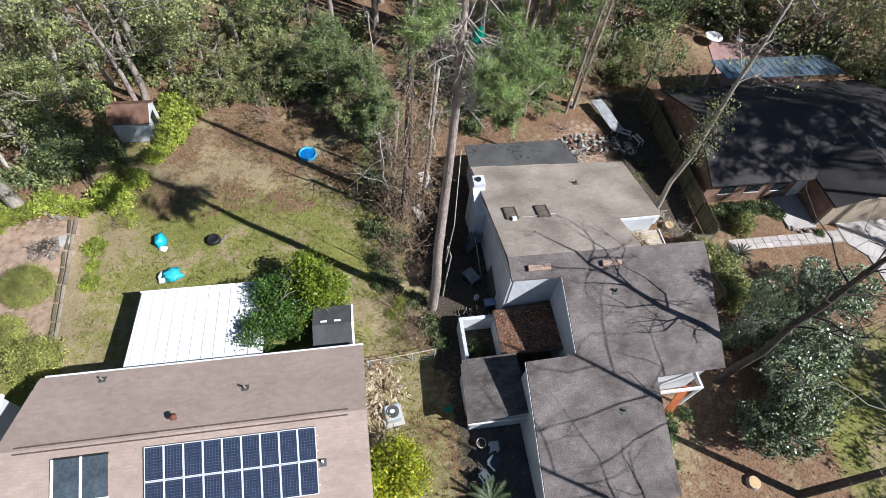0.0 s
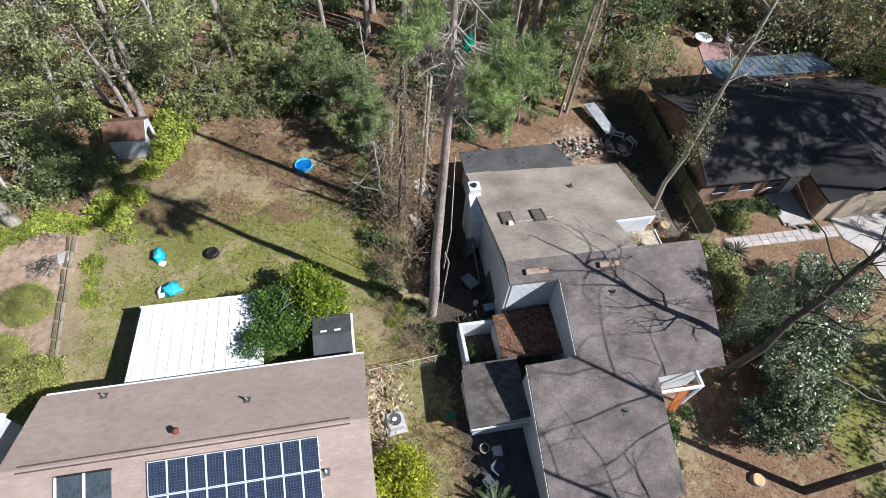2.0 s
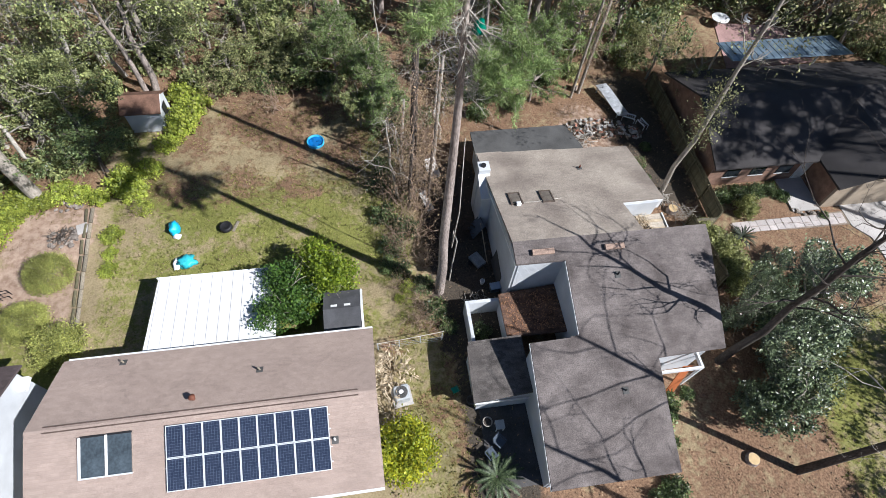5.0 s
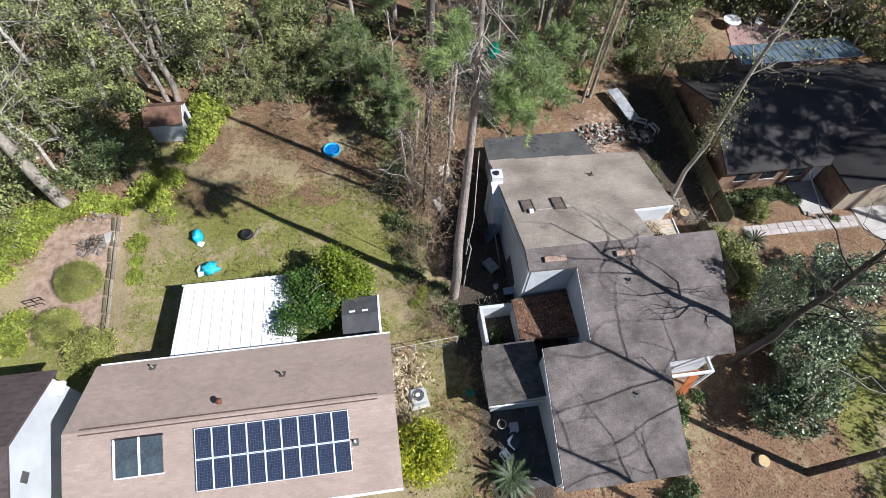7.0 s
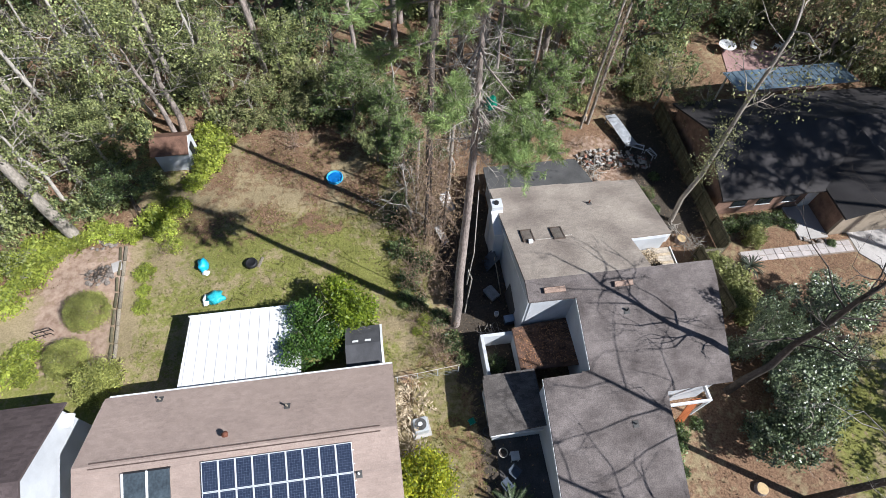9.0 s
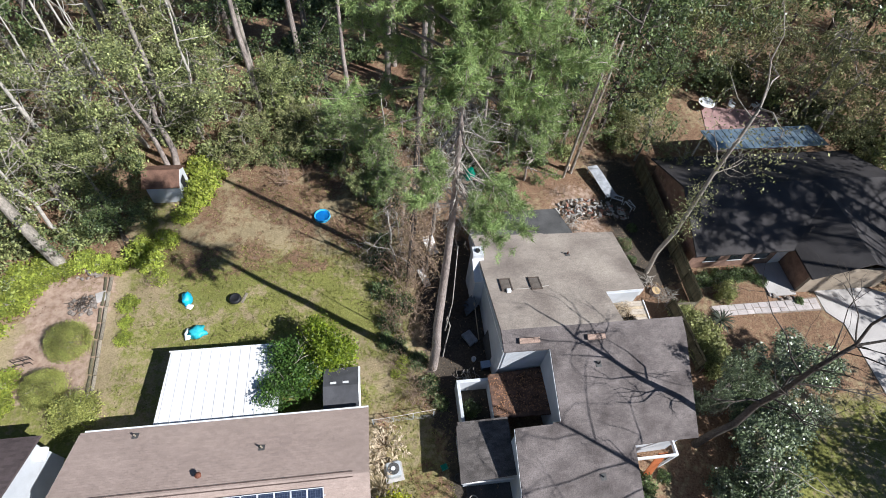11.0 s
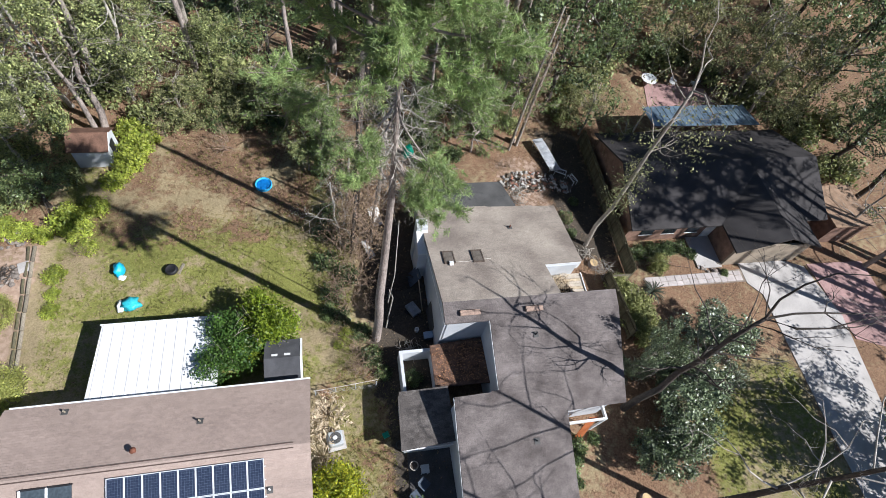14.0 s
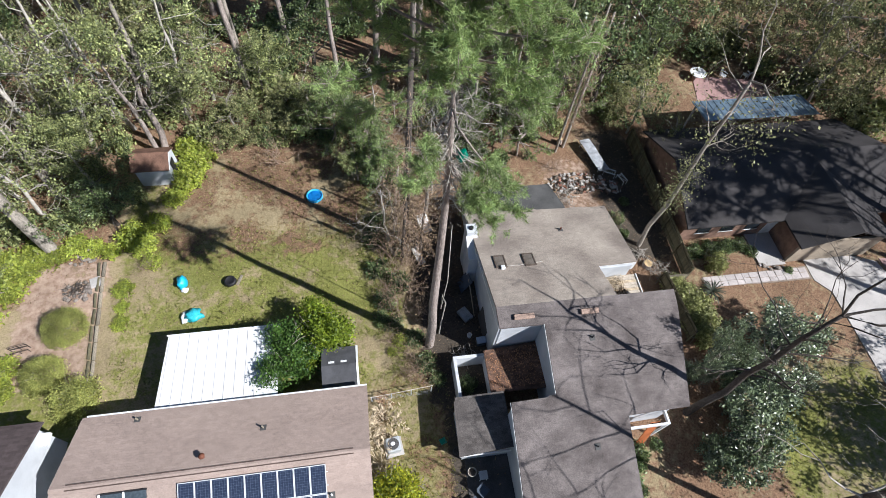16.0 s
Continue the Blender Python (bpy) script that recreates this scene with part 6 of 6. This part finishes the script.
def far_woods(name, seed, spots, leaf, label, size=0.75):
    """Rows of distant trees: trunks and loose crowns of leaf clumps."""
    rng = np.random.default_rng(seed)
    ob = thing(name, label=label, category="woods", kind="stuff")
    tb, quads = Tubes(), []
    for x, y, h, r in spots:
        tb.add([(x, y, -0.2), (x + rng.normal() * 0.3, y, h * 0.5), (x + rng.normal() * 0.5, y, h * 0.95)], [0.22, 0.16, 0.05], 5)
        c = rng.normal(size=(46, 3))
        c /= np.linalg.norm(c, axis=1)[:, None]
        c = c * np.array([r, r, h * 0.36]) * rng.uniform(0.5, 1.0, (46, 1)) + np.array([x, y, h * 0.64])
        quads.append(leaves(rng, c, r * 0.15, 11, size * 1.2))
    part("trunks", tb.mesh(name + "_trunks", M_bark_dark), M_bark_dark, ob)
    part("crowns", quads_mesh(name + "_crowns", np.concatenate(quads), leaf), leaf, ob)
    return ob


far = [[], [], []]
for y in np.arange(55, 92, 6.0):
    for x in np.arange(-64, 76, 6.6):
        if -18 < x < 6 and y < 70:
            continue
        far[int(rng.choice(3))].append((x + rng.uniform(-2.5, 2.5), y + rng.uniform(-2.5, 2.5), rng.uniform(9, 15), rng.uniform(3.0, 4.2)))
far_woods("distant_woods", 71, far[0], M_leaf_mid, "distant mid-green leafy trees of the wood")
far_woods("distant_woods", 72, far[1], M_leaf_dark, "distant dark evergreen trees of the wood")
far_woods("distant_woods", 73, far[2], M_leaf_olive, "distant olive-toned trees of the wood")

# shrubs
lime = shrub("lime_shrub", 51, 1.0, 1.0, M_leaf_lime, 0.18, 50, 32, "bright lime-green leafy shrub")
place(lime, -16.0, 24.2)
for x, y, s, h in ((-15.4, 22.9, 0.7, 0.7), (-16.8, 25.2, 1.2, 1.5), (-15.3, 26.2, 0.9, 1.1), (-13.6, 30.0, 1.2, 1.6), (-13.2, 31.4, 1.3, 1.5), (-12.6, 32.8, 1.1, 1.2), (-14.4, 28.4, 0.9, 1.1), (-13.9, 33.4, 1.2, 1.4),
                   (-19.6, 24.4, 0.9, 0.8), (-20.8, 24.8, 1.0, 0.8), (-22, 24.0, 1.0, 0.6), (-23.3, 24.5, 1.2, 0.8), (-24.7, 23.6, 1.3, 0.8), (-24.5, 21.6, 1.3, 0.9), (-25.5, 19.8, 1.4, 1.0), (-23.4, 22.8, 0.9, 0.6), (-26.5, 22.4, 1.5, 0.9),
                   (-23.3, 15.6, 1.1, 0.7), (-24.8, 14.6, 1.3, 0.9), (-22.9, 14.3, 0.8, 0.6), (-16.9, 20.9, 0.75, 0.6), (-16.7, 18.3, 0.6, 0.5), (-16.8, 19.5, 0.5, 0.4), (-18.2, 24.0, 0.7, 0.9), (1.67, 15.0, 0.5, 0.6), (1.1, 14.2, 0.35, 0.4)):
    put(lime, x, y, 0, x * 77, s, h)
M_leaf_box = leafmat("boxwood_leaves", (0.56, 0.56, 0.16), (0.22, 0.25, 0.07), 0.55, 0.35)
round_a = place(shrub("round_shrub", 52, 1.45, 1.9, M_leaf_box, 0.085, 330, 50, "large rounded clipped green shrub on the soil", trim=True), -20.0, 18.2)
put(round_a, -20.6, 15.0, 0, 80, 0.95)
place(shrub("rough_shrub", 53, 1.45, 2.1, M_leaf_box, 0.12, 170, 60, "large rough olive-green shrub at the house corner"), -18.2, 13.2)
M_leaf_hedge = leafmat("pale_hedge_leaves", (0.50, 0.51, 0.20), (0.18, 0.20, 0.07), 0.55, 0.35)
hedge = place(shrub("leafy_shrub", 54, 0.7, 1.1, M_leaf_hedge, 0.12, 72, 42, "yellow-green hedge shrub along the fence"), 22.7, 16.2)
hedge.scale = (1.35, 1.35, 1.3)
for x, y, s, h in ((22.75, 15.1, 1.45, 1.4), (22.85, 14.0, 1.4, 1.3), (23.0, 12.9, 1.2, 1.1), (22.2, 17.0, 0.9, 0.9), (26.1, 18.3, 0.85, 1.3)):
    put(hedge, x, y, 0, x * 50 + y * 31, s, h)
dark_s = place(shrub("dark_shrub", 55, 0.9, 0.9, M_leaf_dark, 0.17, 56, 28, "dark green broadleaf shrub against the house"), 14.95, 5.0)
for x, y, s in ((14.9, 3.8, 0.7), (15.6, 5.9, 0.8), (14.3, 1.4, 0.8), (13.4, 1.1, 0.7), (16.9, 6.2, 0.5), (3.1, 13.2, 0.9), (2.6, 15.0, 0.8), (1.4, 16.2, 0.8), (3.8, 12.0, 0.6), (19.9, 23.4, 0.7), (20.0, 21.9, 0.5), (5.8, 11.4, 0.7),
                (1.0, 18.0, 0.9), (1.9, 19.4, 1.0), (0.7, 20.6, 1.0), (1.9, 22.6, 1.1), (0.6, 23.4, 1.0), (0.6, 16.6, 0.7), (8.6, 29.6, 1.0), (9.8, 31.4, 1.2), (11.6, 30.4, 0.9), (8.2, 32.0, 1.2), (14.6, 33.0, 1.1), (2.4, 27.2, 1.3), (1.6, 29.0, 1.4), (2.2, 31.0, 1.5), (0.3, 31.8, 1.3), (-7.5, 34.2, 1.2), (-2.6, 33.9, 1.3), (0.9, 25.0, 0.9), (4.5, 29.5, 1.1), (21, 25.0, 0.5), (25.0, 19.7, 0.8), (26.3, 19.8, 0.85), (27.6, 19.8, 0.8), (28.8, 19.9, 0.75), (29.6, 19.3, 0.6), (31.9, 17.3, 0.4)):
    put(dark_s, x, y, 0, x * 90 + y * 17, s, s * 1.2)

# Dark shrubs added in place of the deep shade on the far forest floor.
rng_shade = np.random.default_rng(12)
for i in range(16):
    put(dark_s, rng_shade.uniform(-14, 4), rng_shade.uniform(46, 58), 0, i * 71, rng_shade.uniform(1.5, 2.2), rng_shade.uniform(1.4, 2.4))
under = place(shrub("understory_shrub", 56, 1.3, 1.5, M_leaf_mid, 0.23, 52, 21, "leafy green understory shrub at the wood edge"), -8.6, 34.6)
rngu = np.random.default_rng(31)
for i in range(50):
    x, y = rngu.uniform(-40, 10), rngu.uniform(33.5, 50)
    if (x > -15 and y < 35.2) or (x > 2 and y < 42) or (-17 < x < 3 and y > 45):
        continue
    put(under, x, y, 0, rngu.uniform(0, 360), rngu.uniform(0.8, 1.9), rngu.uniform(0.7, 2.0))
for x, y, s in ((-6.2, 34.4, 1.1), (-4.6, 35.0, 1.2), (-10.8, 34.4, 1.0), (-12.6, 35.0, 1.2), (-19.5, 27.6, 1.0), (-21.4, 27.0, 1.2), (-24.6, 26.4, 1.2), (-17.6, 29.0, 0.9), (-27, 25.5, 1.2), (-20.9, 31.0, 1.2), (24, 38, 1.5), (28, 41, 1.5), (18.5, 37, 1.3), (44, 37, 1.5), (47, 33.5, 1.5), (31, 44, 1.5), (27, 39.5, 1.4), (38.5, 43.5, 1.6), (42.5, 36.5, 1.5), (46, 30.5, 1.5), (45.5, 27, 1.3), (50.5, 33, 1.6), (22.5, 35, 1.2), (35, 42, 1.6), (40.5, 40, 1.2), (49, 27, 1.5), (9, 33.5, 0.9), (13.2, 35.5, 1.2), (6.6, 31.5, 0.9), (11, 37, 1.2), (15.2, 35, 1.0), (17.2, 33.6, 0.8), (7.4, 36.5, 1.1), (10.4, 35, 0.9), (5, 35, 1.2)):
    put(under, x, y, 0, x * 40, s, s * 1.2)
part("foliage", quads_mesh("pale_tree_leaves", leaves(np.random.default_rng(8), [(0.3 * math.cos(i), 0.5 * math.sin(i * 2.1), 5.4 + i * 0.17) for i in range(26)], 0.42, 46, 0.15), M_leaf_olive), None, pale_tree)


def bramble(seed, r, h, label):
    """A tangle of bare brown stems with a few dry leaves."""
    rng = np.random.default_rng(seed)
    b = thing("bramble", label=label, category="shrub")
    tb, ends = Tubes(), []
    for i in range(13):
        a = rng.uniform(0, 6.28)
        branch(tb, rng, (math.cos(a) * r * 0.4, math.sin(a) * r * 0.4, -0.05), (math.cos(a) * 0.6, math.sin(a) * 0.6, 1.1), h * rng.uniform(0.7, 1.1), 0.028, 2, ends, 0.03, 3, 0.5, 4)
    part("stem_tangle", tb.mesh("bramble_stems", M_vine), M_vine, b)
    pts = leaves(rng, [tuple(e[0]) for e in ends[::2]], 0.25, 2, 0.12)
    part("foliage", quads_mesh("bramble_leaves", pts, M_leaf_brown), M_leaf_brown, b)
    return b


M_vine = mat("brown_vine_stem", (0.34, 0.245, 0.18), 0.9, 0.35, 3, 20, 0.3, 0.2)
br = place(bramble(61, 0.8, 1.7, "tangle of bare brown vines and dry leaves"), 1.9, 17.6)
for i, (x, y, s, h) in enumerate(((1.3, 18.6, 1.0, 1.0), (2.6, 18.8, 1.1, 1.3), (1.6, 20.0, 1.1, 1.2), (3.0, 20.6, 1.2, 1.5), (2.0, 21.6, 1.2, 1.6), (3.2, 22.4, 1.2, 2.0), (1.4, 23.2, 1.2, 1.3), (2.6, 24.2, 1.3, 2.2), (3.6, 25.6, 1.2, 1.8), (2.0, 25.8, 1.2, 1.4),
                                  (4.4, 27.4, 1.0, 1.2), (2.4, 14.0, 0.9, 0.9), (1.8, 12.8, 0.8, 0.8), (2.9, 16.6, 0.8, 0.8), (2.3, 11.9, 0.8, 0.7), (1.2, 15.0, 0.6, 0.5), (-6.5, 32.0, 1.4, 1.2), 
                                  (-2.4, 32.4, 1.0, 0.8), (0.4, 33.0, 1.3, 1.0), (19.6, 23.0, 0.6, 0.5), (5.2, 28.9, 1.0, 0.9), (-11.2, 33.6, 1.0, 0.8), (16.0, 29.3, 0.7, 0.5), (-15.8, 22.6, 0.7, 0.5))):
    put(br, x, y, 0, i * 67, s, h)
# slender vine-covered trunks in the strip
for i, (x, y, h, r) in enumerate(((2.75, 22.4, 17.0, 0.25), (8.6, 36.0, 14.0, 0.14), (10.6, 38.5, 15.0, 0.15), (13.5, 38.0, 14.0, 0.13), (17.5, 31.4, 13.0, 0.15), (16.7, 30.9, 14.0, 0.12), (6.4, 38.5, 15.0, 0.14), (2.4, 21.3, 7.0, 0.13), (3.75, 21.6, 7.5, 0.11), (4.7, 25.6, 9.0, 0.16), (2.2, 24.8, 6.5, 0.12))):
    rngv = np.random.default_rng(90 + i)
    v = thing("vine_clad_tree", (x, y, 0), label="slender trunk wrapped in brown dead vines", category="tree")
    tb = Tubes()
    tb.add([(0, 0, -0.1), (0.1, 0.1, h * 0.4), (0.3, 0, h)], [r, r * 0.9, r * 0.55], 7)
    bark = M_bark_dark if i in (0, 7, 8) else M_bark_gray
    part("trunk", tb.mesh("slim_trunk", bark), bark, v)
    tw, ends = Tubes(), []
    for k in range(100 if i == 0 else 40):
        z = rngv.uniform(h * (0.12 if i == 0 else 0.25), h)
        a = rngv.uniform(0, 6.28)
        branch(tw, rngv, (0.2 * z / h, 0, z), (math.cos(a), math.sin(a), rngv.uniform(-1.4, 0.2)), rngv.uniform(0.7, 1.8), 0.022, 1, ends, 0.12, 3, 0.5, 3)
    part("vine", tw.mesh("dead_vine", M_vine), M_vine, v, "hanging dead brown vine")
    part("foliage", quads_mesh("vine_leaves", leaves(rngv, [tuple(e[0]) for e in ends], 0.2, 3, 0.14), M_leaf_brown), M_leaf_brown, v)

# ---- scattered litter and grass ----
def scatter(n, seed, zone, x0, x1, y0, y1, need=0.45):
    rng = np.random.default_rng(seed)
    pts = []
    while len(pts) < n:
        x, y = rng.uniform(x0, x1), rng.uniform(y0, y1)
        if 33.3 < x < 46 and y < 18.7:
            continue
        if ground_zone(x, y)[zone] * rng.uniform(0.5, 1.5) > need:
            pts.append((x, y, 0.0))
    return pts


def flat_leaves(rng, pts, size):
    n = len(pts)
    p = np.array(pts) + np.array([0, 0, 0.02]) + rng.uniform(0, 0.03, (n, 1)) * np.array([0, 0, 1])
    a = np.c_[rng.normal(size=(n, 2)), rng.normal(size=n) * 0.35]
    a /= np.linalg.norm(a, axis=1)[:, None]
    b = np.cross(np.c_[rng.normal(size=(n, 2)) * 0.3, np.ones(n)], a)
    s = size * rng.uniform(0.5, 1.4, n)[:, None]
    return np.stack([p - a * s, p - b * s * 0.5, p + a * s, p + b * s * 0.5], 1)


rng = np.random.default_rng(9)
pts = scatter(14000, 3, 1, -26, 46, -6, 44) + scatter(1300, 4, 0, -17, 3, 11, 33) + scatter(2200, 8, 1, -15.5, 2, 22, 33)
tagged(part("leaf_litter", quads_mesh("leaf_litter", flat_leaves(rng, pts, 0.065), M_leaf_brown), None), "fallen dry brown leaves on the ground", "leaves", kind="stuff")
M_grass = leafmat("grass_blades", (0.30, 0.285, 0.09), (0.15, 0.165, 0.045), 0.6, 0.3, 0.2)
gp = np.array(scatter(9000, 5, 0, -17.5, 4.5, 0, 33, 0.4) + scatter(2600, 6, 0, 23, 34.4, -8, 11, 0.4))
blades = []
for k in range(3):
    n = len(gp)
    p = gp + np.c_[rng.normal(size=(n, 2)) * 0.06, np.zeros(n) - 0.02]
    s = np.c_[rng.normal(size=(n, 2)), np.zeros(n)] * 0.02
    t = p + np.c_[rng.normal(size=(n, 2)) * 0.07, rng.uniform(0.06, 0.15, n)]
    blades.append(np.stack([p - s, p + s, t], 1))
tagged(part("grass", quads_mesh("grass", np.concatenate(blades), M_grass, 3), None), "short patchy lawn grass tufts", "grass", kind="stuff")
